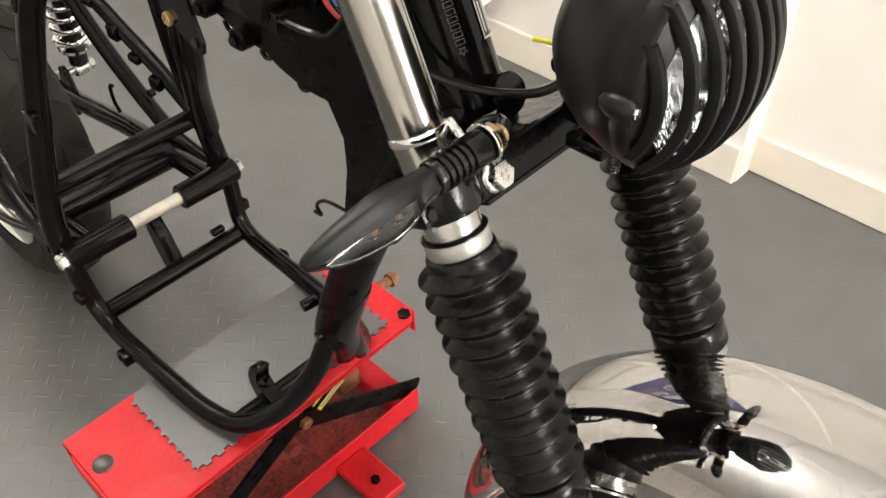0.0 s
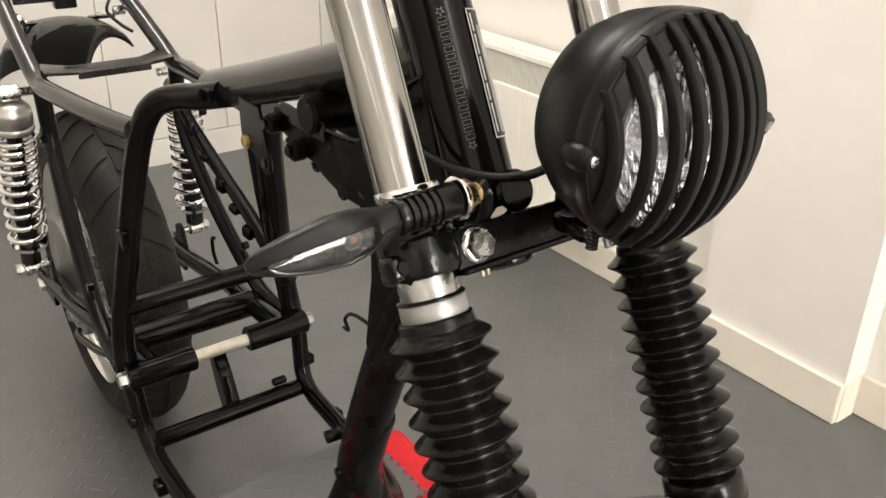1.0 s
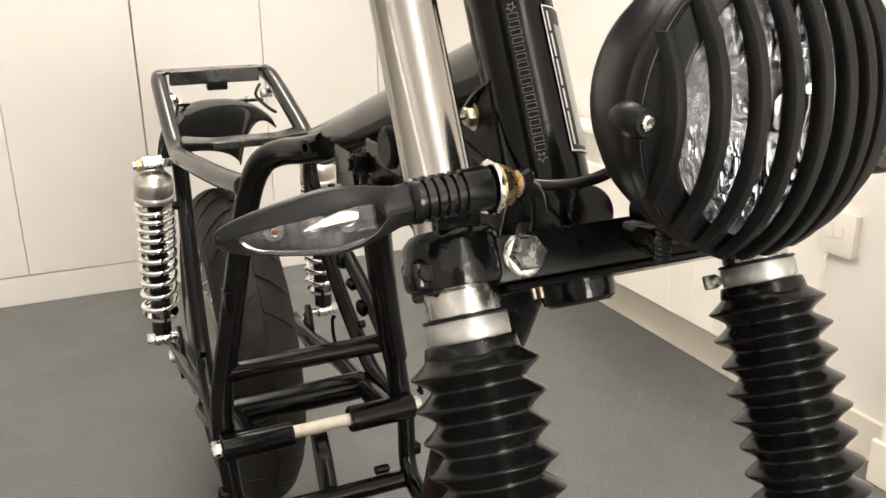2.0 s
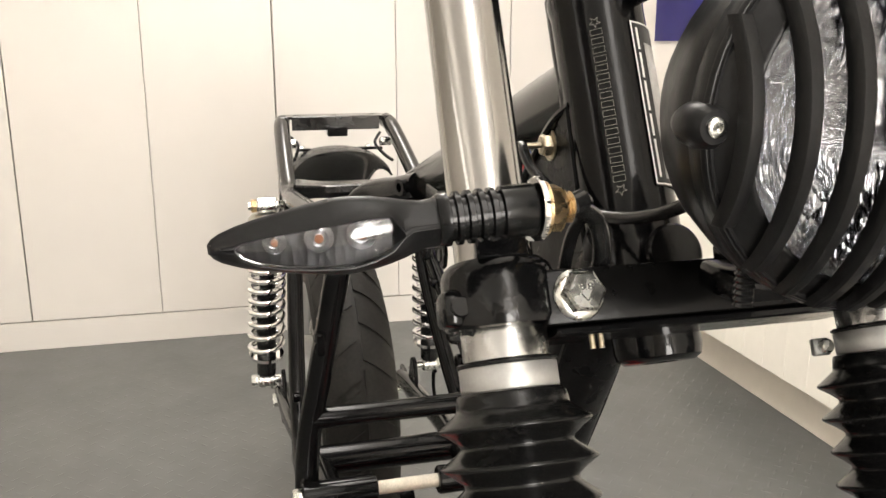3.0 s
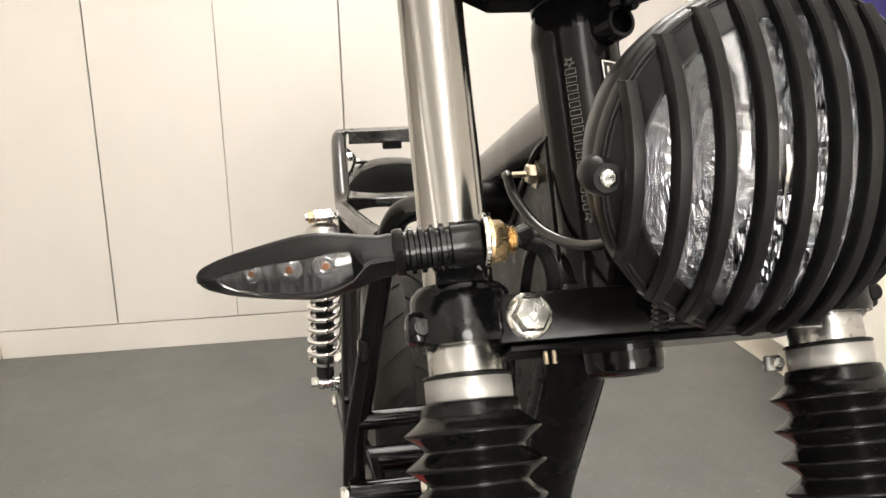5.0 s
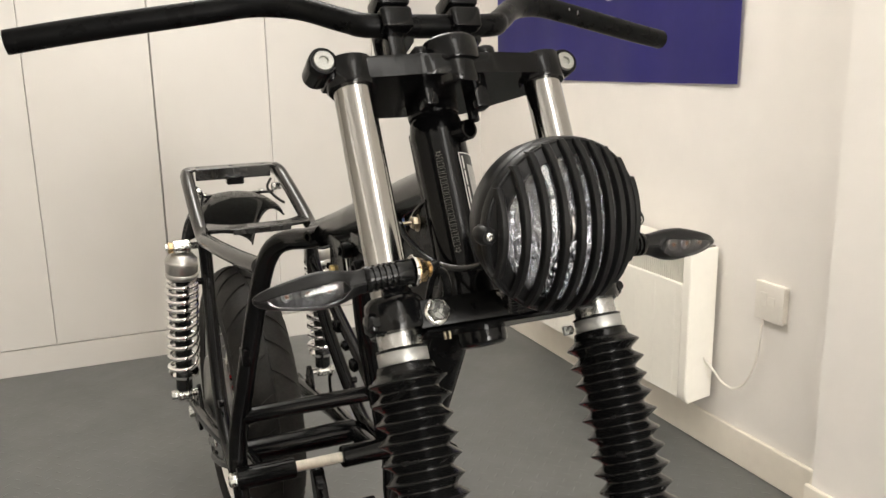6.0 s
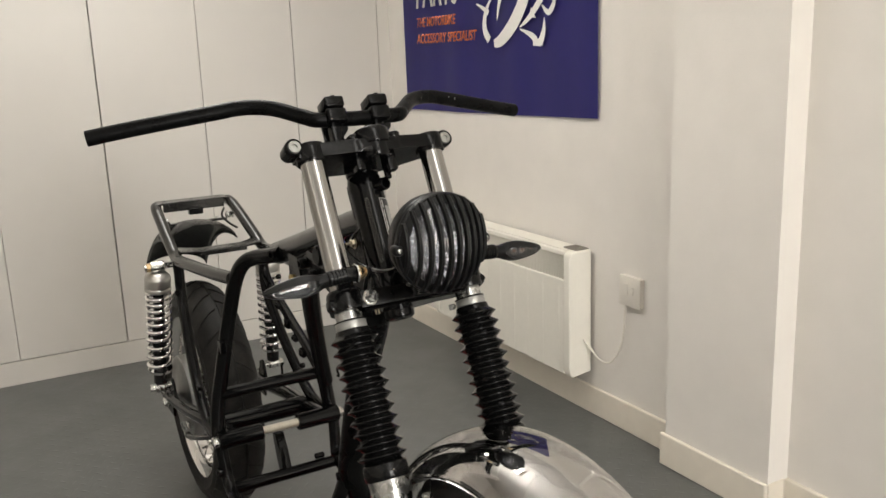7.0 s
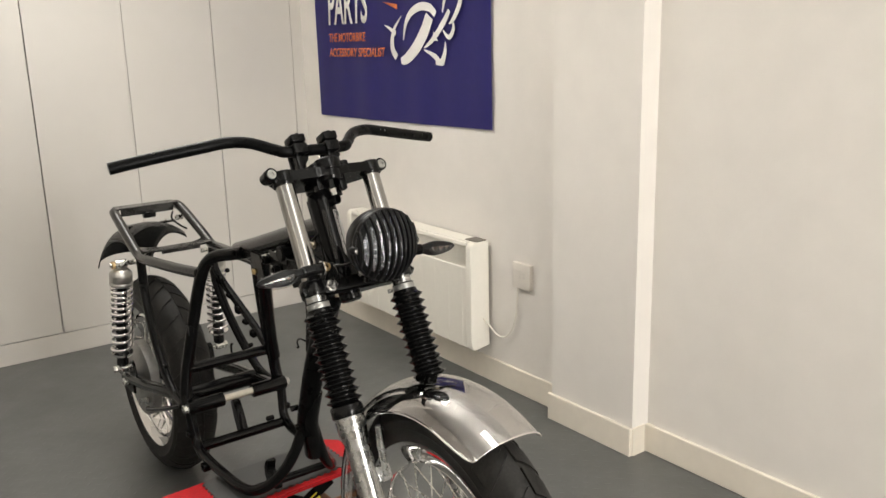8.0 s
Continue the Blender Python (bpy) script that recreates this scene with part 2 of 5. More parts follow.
def box(lo, hi, bevel=0.0, bm=None, seg=2, m=None):
    out = bmesh.new()
    c, d = (Vector(lo) + Vector(hi)) / 2, Vector(hi) - Vector(lo)
    bmesh.ops.create_cube(out, size=1, matrix=Matrix.Translation(c) @ Matrix.Diagonal((*d, 1)))
    if bevel:
        bmesh.ops.bevel(out, geom=out.edges[:], offset=bevel, segments=seg, profile=0.5, affect="EDGES")
    if m is not None:
        out.transform(m)
    return add(bm, out)


def add(bm, other):
    """other joined into bm (or alone)."""
    if bm is None:
        return other
    me = bpy.data.meshes.new("tmp")
    other.to_mesh(me)
    other.free()
    bm.from_mesh(me)
    bpy.data.meshes.remove(me)
    return bm


def axis_frame(p, d):
    """A matrix whose z runs along d from p."""
    d = Vector(d).normalized()
    return Matrix.Translation(p) @ d.to_track_quat("Z", "Y").to_matrix().to_4x4()


def lathe(profile, p, d, seg=28, bm=None, arc=360.0):
    """Turns (radius, along) rows about the axis d through p; ends at radius 0 close."""
    out = bmesh.new()
    rings = []
    n = seg if arc >= 360 else seg + 1
    for r, s in profile:
        if r <= 1e-6:
            rings.append([out.verts.new((0, 0, s))])
        else:
            rings.append([out.verts.new((r * math.cos(radians(arc) * k / seg), r * math.sin(radians(arc) * k / seg), s)) for k in range(n)])
    for a, b in zip(rings, rings[1:]):
        for k in range(seg):
            k2 = (k + 1) % n
            if len(a) == 1 and len(b) == 1:
                continue
            if len(a) == 1:
                out.faces.new((a[0], b[k], b[k2]))
            elif len(b) == 1:
                out.faces.new((a[k], a[k2], b[0]))
            else:
                out.faces.new((a[k], a[k2], b[k2], b[k]))
    out.transform(axis_frame(p, d))
    return add(bm, out)


def rod(a, b, r, seg=18, bm=None, bevel=0.0, r2=None):
    a, b = Vector(a), Vector(b)
    n = (b - a).length
    r2 = r if r2 is None else r2
    e = min(bevel, n / 3)
    rows = [(0, 0), (r - e, 0), (r, e), (r2, n - e), (r2 - e, n), (0, n)] if e else [(0, 0), (r, 0), (r2, n), (0, n)]
    return lathe(rows, a, b - a, seg, bm)


def hexbolt(p, d, r, h, bm=None, dome=0.0):
    """A hexagon head with chamfered crown, standing on p."""
    out = bmesh.new()
    rings = [[out.verts.new((rr * math.cos(radians(60 * k)), rr * math.sin(radians(60 * k)), s)) for k in range(6)] for rr, s in ((r, 0), (r, h * 0.82), (r * 0.86, h))]
    for a, b in zip(rings, rings[1:]):
        for k in range(6):
            out.faces.new((a[k], a[(k + 1) % 6], b[(k + 1) % 6], b[k]))
    out.faces.new(rings[0][::-1])
    out.faces.new(rings[-1])
    out.transform(axis_frame(p, d))
    return add(bm, out)


def smooth_path(pts, step=6):
    pts = [Vector(p) for p in pts]
    out = []
    for i in range(len(pts) - 1):
        p0, p1, p2, p3 = pts[max(i - 1, 0)], pts[i], pts[i + 1], pts[min(i + 2, len(pts) - 1)]
        for k in range(step):
            t = k / step
            out.append(0.5 * ((2 * p1) + (p2 - p0) * t + (2 * p0 - 5 * p1 + 4 * p2 - p3) * t * t + (3 * p1 - p0 - 3 * p2 + p3) * t ** 3))
    return out + [pts[-1]]


def tube(pts, r, seg=14, smooth=6, bm=None, cap=True):
    """A round tube swept along points; smooth=0 keeps them as they are."""
    path = smooth_path(pts, smooth) if smooth else [Vector(p) for p in pts]
    out = bmesh.new()
    rings, up = [], None
    for i, p in enumerate(path):
        d = (path[min(i + 1, len(path) - 1)] - path[max(i - 1, 0)]).normalized()
        if up is None:
            up = d.orthogonal().normalized()
        up = (up - d * up.dot(d)).normalized()
        side = d.cross(up)
        rr = r(i / (len(path) - 1)) if callable(r) else r
        rings.append([out.verts.new(p + (up * math.cos(2 * math.pi * k / seg) + side * math.sin(2 * math.pi * k / seg)) * rr) for k in range(seg)])
    for a, b in zip(rings, rings[1:]):
        for k in range(seg):
            out.faces.new((a[k], a[(k + 1) % seg], b[(k + 1) % seg], b[k]))
    if cap:
        out.faces.new(rings[0][::-1])
        out.faces.new(rings[-1])
    return add(bm, out)


def plate(poly, thick, m, bevel=0.0, bm=None):
    """A flat polygon in m's xy plane, thick along its z, centred."""
    out = bmesh.new()
    a = [out.verts.new((x, y, -thick / 2)) for x, y in poly]
    b = [out.verts.new((x, y, thick / 2)) for x, y in poly]
    n = len(poly)
    out.faces.new(a[::-1])
    out.faces.new(b)
    for k in range(n):
        out.faces.new((a[k], a[(k + 1) % n], b[(k + 1) % n], b[k]))
    if bevel:
        bmesh.ops.bevel(out, geom=out.edges[:], offset=bevel, segments=1, affect="EDGES")
    out.transform(m)
    return add(bm, out)


# plane of the bike's side view: local x = world y, local y = world z, local z = world x
SIDE = Matrix(((0, 0, 1, 0), (1, 0, 0, 0), (0, 1, 0, 0), (0, 0, 0, 1)))


def side_at(x):
    return Matrix.Translation((x, 0, 0)) @ SIDE

# ---- the room ----
SK = 0.095  # skirting height
WT = 0.15


def slab(name, lo, hi, mat, label, category):
    return alone(name, box(lo, hi), mat, label, category, kind="structure", smooth=0)


slab("floor", (LEFT - WT, FRONT - WT, -0.1), (1.25 + WT, BACK + 0.6, 0), M_FLOOR, "dark grey rubber floor with a fine raised tread", "floor")
slab("ceiling", (LEFT - WT, FRONT - WT, HIGH), (1.25 + WT, BACK + 0.6, HIGH + 0.1), M_CEIL, "plain white painted ceiling", "ceiling")
# right wall: recess with the heater, a shallow pier, then the wall set back
PIER0, PIER1, PIERX, SETX = 0.010, -0.351, 1.150, 1.222
slab("wall_east", (RIGHT, PIER0, 0), (RIGHT + 0.2, BACK + 0.6, HIGH), M_WALL, "warm white painted wall behind the heater", "wall")
slab("wall_pier", (PIERX, PIER1, 0), (1.36, PIER0, HIGH), M_WALL, "shallow white painted wall pier", "wall")
slab("wall_east_front", (SETX, FRONT - WT, 0), (SETX + 0.16, PIER1, HIGH), M_WALL, "warm white painted wall set back from the pier", "wall")
slab("wall_back", (LEFT - WT, BACK + 0.45, 0), (RIGHT, BACK + 0.6, HIGH), M_WALL, "white wall behind the wardrobes", "wall")


RETURN = -1.21  # short wall beside the wardrobes
slab("wall_return", (RETURN - 0.12, 0.90, 0), (RETURN, BACK + 0.45, HIGH), M_WALL, "short white painted return wall beside the wardrobes", "wall")


def pierced(name, axis, at, thick, lo, hi, holes, mat, label):
    """A wall along one axis with rectangular openings right through it."""
    bm = None
    cuts = sorted(holes)
    edges = [lo]
    for c, w, z0, z1 in cuts:
        edges += [c - w / 2, c + w / 2]
    edges.append(hi)

    def piece(a, b, z0, z1):
        nonlocal bm
        if axis == "x":
            bm = box((a, at, z0), (b, at + thick, z1), bm=bm)
        else:
            bm = box((at, a, z0), (at + thick, b, z1), bm=bm)

    for k in range(0, len(edges), 2):
        piece(edges[k], edges[k + 1], 0, HIGH)
    for c, w, z0, z1 in cuts:
        piece(c - w / 2, c + w / 2, 0, z0)
        piece(c - w / 2, c + w / 2, z1, HIGH)
    return alone(name, bm, mat, label, "wall", kind="structure", smooth=0)


# out of view; its darker colour stands in for a dimmer end of the room
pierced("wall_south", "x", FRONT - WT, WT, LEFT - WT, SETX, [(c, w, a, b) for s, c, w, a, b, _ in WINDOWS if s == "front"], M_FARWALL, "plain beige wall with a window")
slab("wall_west", (LEFT - WT, FRONT, 0), (LEFT, BACK + 0.45, HIGH), M_WALL, "warm white painted wall", "wall")


def skirting(poly_lo, poly_hi):
    bm = box(poly_lo, poly_hi, 0.003, seg=1)
    return alone("baseboard", bm, M_TRIM, "cream painted skirting board", "baseboard", kind="structure", smooth=0)


SD = 0.012
skirting((RIGHT - SD, PIER0 + SD + 0.0005, 0), (RIGHT, BACK, SK))
skirting((PIERX - SD, PIER1 - 0.002, 0), (PIERX, PIER0 + SD, SK + 0.001))
skirting((PIERX + 0.0005, PIER1 - 0.002, 0), (SETX - SD - 0.0005, PIER1, SK))
skirting((SETX - SD, FRONT, 0), (SETX, PIER1 - 0.0005, SK))
skirting((LEFT, FRONT, 0), (LEFT + SD, BACK + 0.45, SK))
skirting((RETURN, 0.90, 0), (RETURN + SD, BACK, SK))

# window frames and panes
for n, (s, c, w, z0, z1, _) in enumerate(WINDOWS):
    at = (c, FRONT - 0.08, z0) if s == "front" else (LEFT - 0.08, c, z0)
    win = thing("window_%d" % (n + 1), at, "white framed window letting in daylight", "window", kind="structure")
    turn = pose(*at) if s == "front" else pose(*at, rz=90)
    fr = None
    f = 0.045
    for lo, hi in (((-w / 2, -0.03, 0), (w / 2, 0.03, f)), ((-w / 2, -0.03, z1 - z0 - f), (w / 2, 0.03, z1 - z0)), ((-w / 2, -0.03, f), (-w / 2 + f, 0.03, z1 - z0 - f)), ((w / 2 - f, -0.03, f), (w / 2, 0.03, z1 - z0 - f))):
        fr = box(lo, hi, 0.004, bm=fr, m=turn, seg=1)
    part("window_frame", fr, M_TRIM, win, smooth=0)
    sill = box((-w / 2 - 0.03, 0.03 if s == "front" else -0.2, -0.03), (w / 2 + 0.03, 0.2 if s == "front" else -0.03, -0.002), 0.004, m=turn, seg=1)
    part("window_sill", sill, M_TRIM, win, smooth=0)

# ceiling battens; the drop on hangers is added so the upward fill can spread
for x, y, _ in BATTENS:
    lamp = thing("ceiling_light", (x, y, HIGH), "slim white batten light hung under the ceiling, switched on", "ceiling light", group="ceiling battens")
    w, l = BATTEN_WIDE / 2, BATTEN_LONG / 2
    ZB = HIGH - HUNG
    part("housing", box((x - w - 0.01, y - l - 0.02, ZB - 0.05), (x + w + 0.01, y + l + 0.02, ZB - 0.001), 0.004, seg=1), M_TRIM, lamp, smooth=0)
    part("diffuser", box((x - w, y - l, ZB - 0.062), (x + w, y + l, ZB - 0.0502), 0.003, seg=1), M_SOCKET, lamp, smooth=0)
    for e in (-1, 1):
        part("end_cap", box((x - w, y + e * (l + 0.008) - 0.006, ZB - 0.062), (x + w, y + e * (l + 0.008) + 0.006, ZB - 0.0502), 0.002, seg=1), M_TRIM, lamp, smooth=0)
        part("hanger", rod((x, y + e * l * 0.8, ZB - 0.0012), (x, y + e * l * 0.8, HIGH), 0.003, 8), M_ZINC, lamp)

# ---- wardrobes along the back wall ----
SEAMS = [-0.818 + 0.3945 * k for k in range(-1, 6)]
PLINTH = 0.092
JOINT = (0.0012, 0.0021, 0.0008, 0.0023, 0.0009, 0.0014, 0.0014)  # half the gap between doors
for k in range(6):
    a, b = SEAMS[k], SEAMS[k + 1]
    if k == 0:
        a = RETURN + 0.003
    w = thing("wardrobe", ((a + b) / 2, BACK + 0.2, 0), "tall plain off-white laminate wardrobe with a flush handleless door", "wardrobe", group="wardrobes along the back wall")
    part("body", box((a + 0.001, BACK + 0.022, 0), (b - 0.001, BACK + 0.44, HIGH - 0.01)), M_DARKGAP, w, smooth=0)
    gl, gr = JOINT[k], JOINT[k + 1]
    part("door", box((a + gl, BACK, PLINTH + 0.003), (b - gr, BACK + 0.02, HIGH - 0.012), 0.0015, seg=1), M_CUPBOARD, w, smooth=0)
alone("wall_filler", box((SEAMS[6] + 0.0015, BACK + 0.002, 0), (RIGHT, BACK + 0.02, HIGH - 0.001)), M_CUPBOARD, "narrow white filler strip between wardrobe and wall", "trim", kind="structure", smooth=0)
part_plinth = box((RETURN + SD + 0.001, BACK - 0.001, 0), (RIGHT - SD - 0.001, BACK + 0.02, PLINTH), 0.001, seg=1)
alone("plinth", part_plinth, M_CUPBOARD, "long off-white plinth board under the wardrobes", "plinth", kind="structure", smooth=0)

# ---- heater, its cable and the switched outlet ----
HY0, HY1, HZ0, HZ1, HX = 0.406, 1.31, 0.140, 0.560, 1.110
heater = thing("panel_heater", (RIGHT - 0.05, (HY0 + HY1) / 2, HZ0), "cream enamelled electric panel heater hung on the wall", "heater")
prof = [(RIGHT - 0.014, HZ0 + 0.01), (HX + 0.012, HZ0), (HX + 0.004, HZ0 + 0.012), (HX, HZ0 + 0.03), (HX, HZ1 - 0.02), (HX + 0.006, HZ1 - 0.006), (HX + 0.018, HZ1), (RIGHT - 0.014, HZ1)]
XZ = Matrix(((1, 0, 0, 0), (0, 0, 1, 0), (0, 1, 0, 0), (0, 0, 0, 1)))
# front panel with fluted face, leaving the grille band open at the top
part("end_cap", plate(prof, 0.032, Matrix.Translation((0, HY0 + 0.016, 0)) @ XZ, 0.003), M_HEATER, heater, smooth=30)
part("end_cap", plate(prof, 0.032, Matrix.Translation((0, HY1 - 0.016, 0)) @ XZ, 0.003), M_HEATER, heater, smooth=30)
GZ0, GZ1 = HZ1 - 0.098, HZ1 - 0.018
part("body", box((HX + 0.022, HY0 + 0.033, HZ0 + 0.012), (RIGHT - 0.016, HY1 - 0.033, HZ1 - 0.003), 0.002, seg=1), M_GRILLE, heater, smooth=0)
fp = box((HX + 0.004, HY0 + 0.033, HZ0 + 0.006), (HX + 0.018, HY1 - 0.033, GZ0), 0.003, seg=1)
part("front_panel", fp, M_HEATER, heater, smooth=30)
part("top_rail", box((HX + 0.004, HY0 + 0.033, GZ1), (HX + 0.020, HY1 - 0.033, HZ1 - 0.001), 0.003, seg=1), M_HEATER, heater, smooth=30)
part("top_panel", box((HX + 0.0205, HY0 + 0.033, HZ1 - 0.0025), (RIGHT - 0.015, HY1 - 0.033, HZ1), 0.001, seg=1), M_HEATER, heater, smooth=0)
for k in range(10):
    y = HY0 + 0.060 + k * 0.0870
    o = box((HX + 0.0034, y, HZ0 + 0.015), (HX + 0.0045, y + 0.0030, GZ0 - 0.01), 0.0007, seg=1)
    part("flute", o, M_HEATER, heater, smooth=0)
first = None
for k in range(96):
    y = HY0 + 0.038 + k * (HY1 - HY0 - 0.076) / 95
    if first is None:
        first = part("grille_bar", box((HX + 0.009, y - 0.0014, GZ0 - 0.002), (HX + 0.017, y + 0.0014, GZ1 + 0.002)), M_HEATER, heater, smooth=0)
        y_first = y
    else:
        shared("grille_bar", first, heater, Matrix.Translation((0, y - y_first, 0)))
part("control_cover", box((HX + 0.03, HY0 + 0.004, HZ1 + 0.0005), (RIGHT - 0.02, HY0 + 0.07, HZ1 + 0.004), 0.001, seg=1), M_GRILLE, heater, "grey control flap", smooth=0)
for y in (HY0 + 0.1, HY1 - 0.1):
    part("bracket", box((RIGHT - 0.0165, y, HZ0 + 0.05), (RIGHT, y + 0.03, HZ1 - 0.05)), M_ZINC, heater, smooth=0)

SY, SZ0, SZ1 = 0.220, 0.414, 0.508
spur = thing("fused_outlet", (RIGHT, SY, SZ0), "white square fused wall outlet with a small switch", "wall outlet")
part("back_box", box((RIGHT - 0.012, SY - 0.045, SZ0 + 0.002), (RIGHT, SY + 0.045, SZ1 - 0.002), 0.002, seg=1), M_SOCKET, spur, smooth=0)
part("face_plate", box((RIGHT - 0.019, SY - 0.046, SZ0), (RIGHT - 0.0125, SY + 0.046, SZ1), 0.0025), M_SOCKET, spur, smooth=30)
part("switch", box((RIGHT - 0.023, SY - 0.02, SZ0 + 0.04), (RIGHT - 0.0195, SY - 0.003, SZ0 + 0.062), 0.001, seg=1), M_SOCKET, spur, smooth=0)
part("fuse_holder", box((RIGHT - 0.0215, SY + 0.006, SZ0 + 0.035), (RIGHT - 0.0195, SY + 0.026, SZ0 + 0.07), 0.0008, seg=1), M_SOCKET, spur, smooth=0)
cable = tube([(RIGHT - 0.012, SY + 0.022, SZ0 + 0.004), (RIGHT - 0.014, SY + 0.024, 0.385), (RIGHT - 0.012, SY + 0.036, 0.30), (RIGHT - 0.016, SY + 0.062, 0.235), (RIGHT - 0.02, SY + 0.098, 0.205), (RIGHT - 0.03, SY + 0.130, 0.212), (RIGHT - 0.035, SY + 0.158, 0.235), (RIGHT - 0.045, HY0 + 0.004, 0.265)], 0.0036, 8)
alone("heater_cable", cable, M_SOCKET, "white flex looping from outlet to heater", "cable")

# ---- printed banner on the wall ----
PY0, PY1, PZ0, PZ1 = 0.381, 1.665, 0.972, 2.06
XP = RIGHT - 0.003
banner = thing("banner", (XP, (PY0 + PY1) / 2, PZ0), "deep blue printed banner with white and orange lettering", "banner")
bm = bmesh.new()
NY, NZ = 40, 24
grid = []
for j in range(NZ + 1):
    row = []
    for i in range(NY + 1):
        y, z = PY0 + (PY1 - PY0) * i / NY, PZ0 + (PZ1 - PZ0) * j / NZ
        wave = 0.0025 * math.sin(y * 17) + 0.0018 * math.sin(y * 31 + 1.2) + 0.0012 * math.sin(y * 9 + z * 3)
        row.append(bm.verts.new((XP - 0.006 - wave * (1 - 0.6 * j / NZ), y, z - 0.012 * i / NY * (1 - j / NZ) - 0.003 * math.sin(math.pi * i / NY))))
    grid.append(row)
for j in range(NZ):
    for i in range(NY):
        bm.faces.new((grid[j][i], grid[j][i + 1], grid[j + 1][i + 1], grid[j + 1][i]))
bmesh.ops.solidify(bm, geom=bm.faces[:], thickness=0.0007)
part("sheet", bm, M_POSTER, banner)
# print lies just in front of the sheet; text is read from the room, so y runs from right to left
FACE = Matrix(((0, 0, -1, 0), (-1, 0, 0, 0), (0, 1, 0, 0), (0, 0, 0, 1)))


PRINTS = []


def ink(poly, y, z, mat, name, label=""):
    """A flat printed shape; its x runs towards -y."""
    PRINTS.append(name)
    part(name, plate(poly, 0.0003, Matrix.Translation((XP - 0.0115 - 0.0003 * len(PRINTS), y, z)) @ FACE), mat, banner, label, smooth=0)


def words(text, y, z, height, width, mat, name, parent, m=None, label="", thick=0.0004, bold=0.0, lean=0.0):
    cu = bpy.data.curves.new(name, "FONT")
    cu.body, cu.size, cu.extrude = text, 1.0, 0
    cu.offset, cu.shear = bold, lean
    tmp = new("tmp", cu)
    bpy.context.view_layer.update()
    me = bpy.data.meshes.new_from_object(tmp.evaluated_get(bpy.context.evaluated_depsgraph_get()))
    bpy.data.objects.remove(tmp)
    bm = bmesh.new()
    bm.from_mesh(me)
    bpy.data.meshes.remove(me)
    xs, ys = [v.co.x for v in bm.verts], [v.co.y for v in bm.verts]
    bm.transform(Matrix.Diagonal((width / (max(xs) - min(xs)), height / (max(ys) - min(ys)), 1, 1)) @ Matrix.Translation((-min(xs), -min(ys), 0)))
    ext = bmesh.ops.extrude_face_region(bm, geom=bm.faces[:])
    bmesh.ops.translate(bm, verts=[v for v in ext["geom"] if isinstance(v, bmesh.types.BMVert)], vec=(0, 0, thick))
    bm.transform(Matrix.Translation((XP - 0.0125, y, z)) @ FACE if m is None else m)
    return part(name, bm, mat, parent, label, smooth=0)


words("THE MOTORBIKE", 1.536, 1.294, 0.038, 0.318, M_INKO, "lettering", banner, label="orange printed words", bold=0.018, lean=0.18)
words("ACCESSORY SPECIALIST", 1.542, 1.229, 0.038, 0.476, M_INKO, "lettering", banner, label="orange printed words", bold=0.018, lean=0.18)
words("PARTS", 1.535, 1.368, 0.165, 0.342, M_INKW, "lettering", banner, label="large white printed word", bold=0.022, lean=0.12)
for k in range(6):
    ink([(0.004, 0), (0.055, 0), (0.068, 0.16), (0.017, 0.16)], 1.535 - 0.068 * k, 1.60, M_INKW, "name_block", "plain white block")


def brush(pts, wide, y, z, mat=None, label=""):
    """A printed stroke along points, as wide as given at its two ends and middle."""
    path = smooth_path([Vector((px, pz, 0)) for px, pz in pts], 7)
    left, right = [], []
    for i, p in enumerate(path):
        d = path[min(i + 1, len(path) - 1)] - path[max(i - 1, 0)]
        d.normalize()
        u = i / (len(path) - 1)
        w = (wide[0] * (1 - u) ** 2 + 2 * (2 * wide[1] - (wide[0] + wide[2]) / 2) * u * (1 - u) + wide[2] * u * u) / 2
        left.append((p.x - d.y * w, p.y + d.x * w))
        right.append((p.x + d.y * w, p.y - d.x * w))
    ink(left + right[::-1], y, z, mat or M_INKW, "emblem_stroke", label)


# a swirling white emblem of brush strokes with two orange flashes
EY, EZ = 0.82, 1.33
brush([(-0.243, 0.026), (-0.21, 0.014), (-0.161, -0.01)], (0.002, 0.012, 0.020), EY, EZ)
brush([(-0.115, 0.059), (-0.168, 0.012), (-0.188, -0.032), (-0.186, -0.072), (-0.159, -0.104)], (0.002, 0.024, 0.030), EY, EZ)
brush([(-0.105, -0.037), (-0.089, 0.021), (-0.051, 0.065), (0.017, 0.088), (0.08, 0.081), (0.116, 0.055)], (0.003, 0.030, 0.024), EY, EZ)
brush([(0.078, 0.050), (0.038, -0.01), (-0.019, -0.067), (-0.085, -0.108), (-0.127, -0.117)], (0.050, 0.052, 0.024), EY, EZ)
brush([(0.205, 0.067), (0.164, 0.02), (0.097, -0.036), (0.035, -0.069)], (0.016, 0.024, 0.003), EY, EZ)
brush([(0.035, -0.074), (0.079, -0.088), (0.109, -0.100), (0.13, -0.115)], (0.003, 0.018, 0.024), EY, EZ)
brush([(0.113, -0.120), (0.160, -0.122)], (0.022, 0.024, 0.026), EY, EZ)
brush([(0.153, -0.126), (0.174, -0.085), (0.178, -0.045)], (0.030, 0.020, 0.002), EY, EZ)
brush([(0.271, 0.15), (0.275, 0.10), (0.257, 0.065), (0.225, 0.03), (0.203, 0.019)], (0.016, 0.022, 0.004), EY, EZ)
brush([(0.165, -0.004), (0.201, -0.030), (0.230, -0.004), (0.228, 0.026)], (0.004, 0.020, 0.004), EY, EZ)
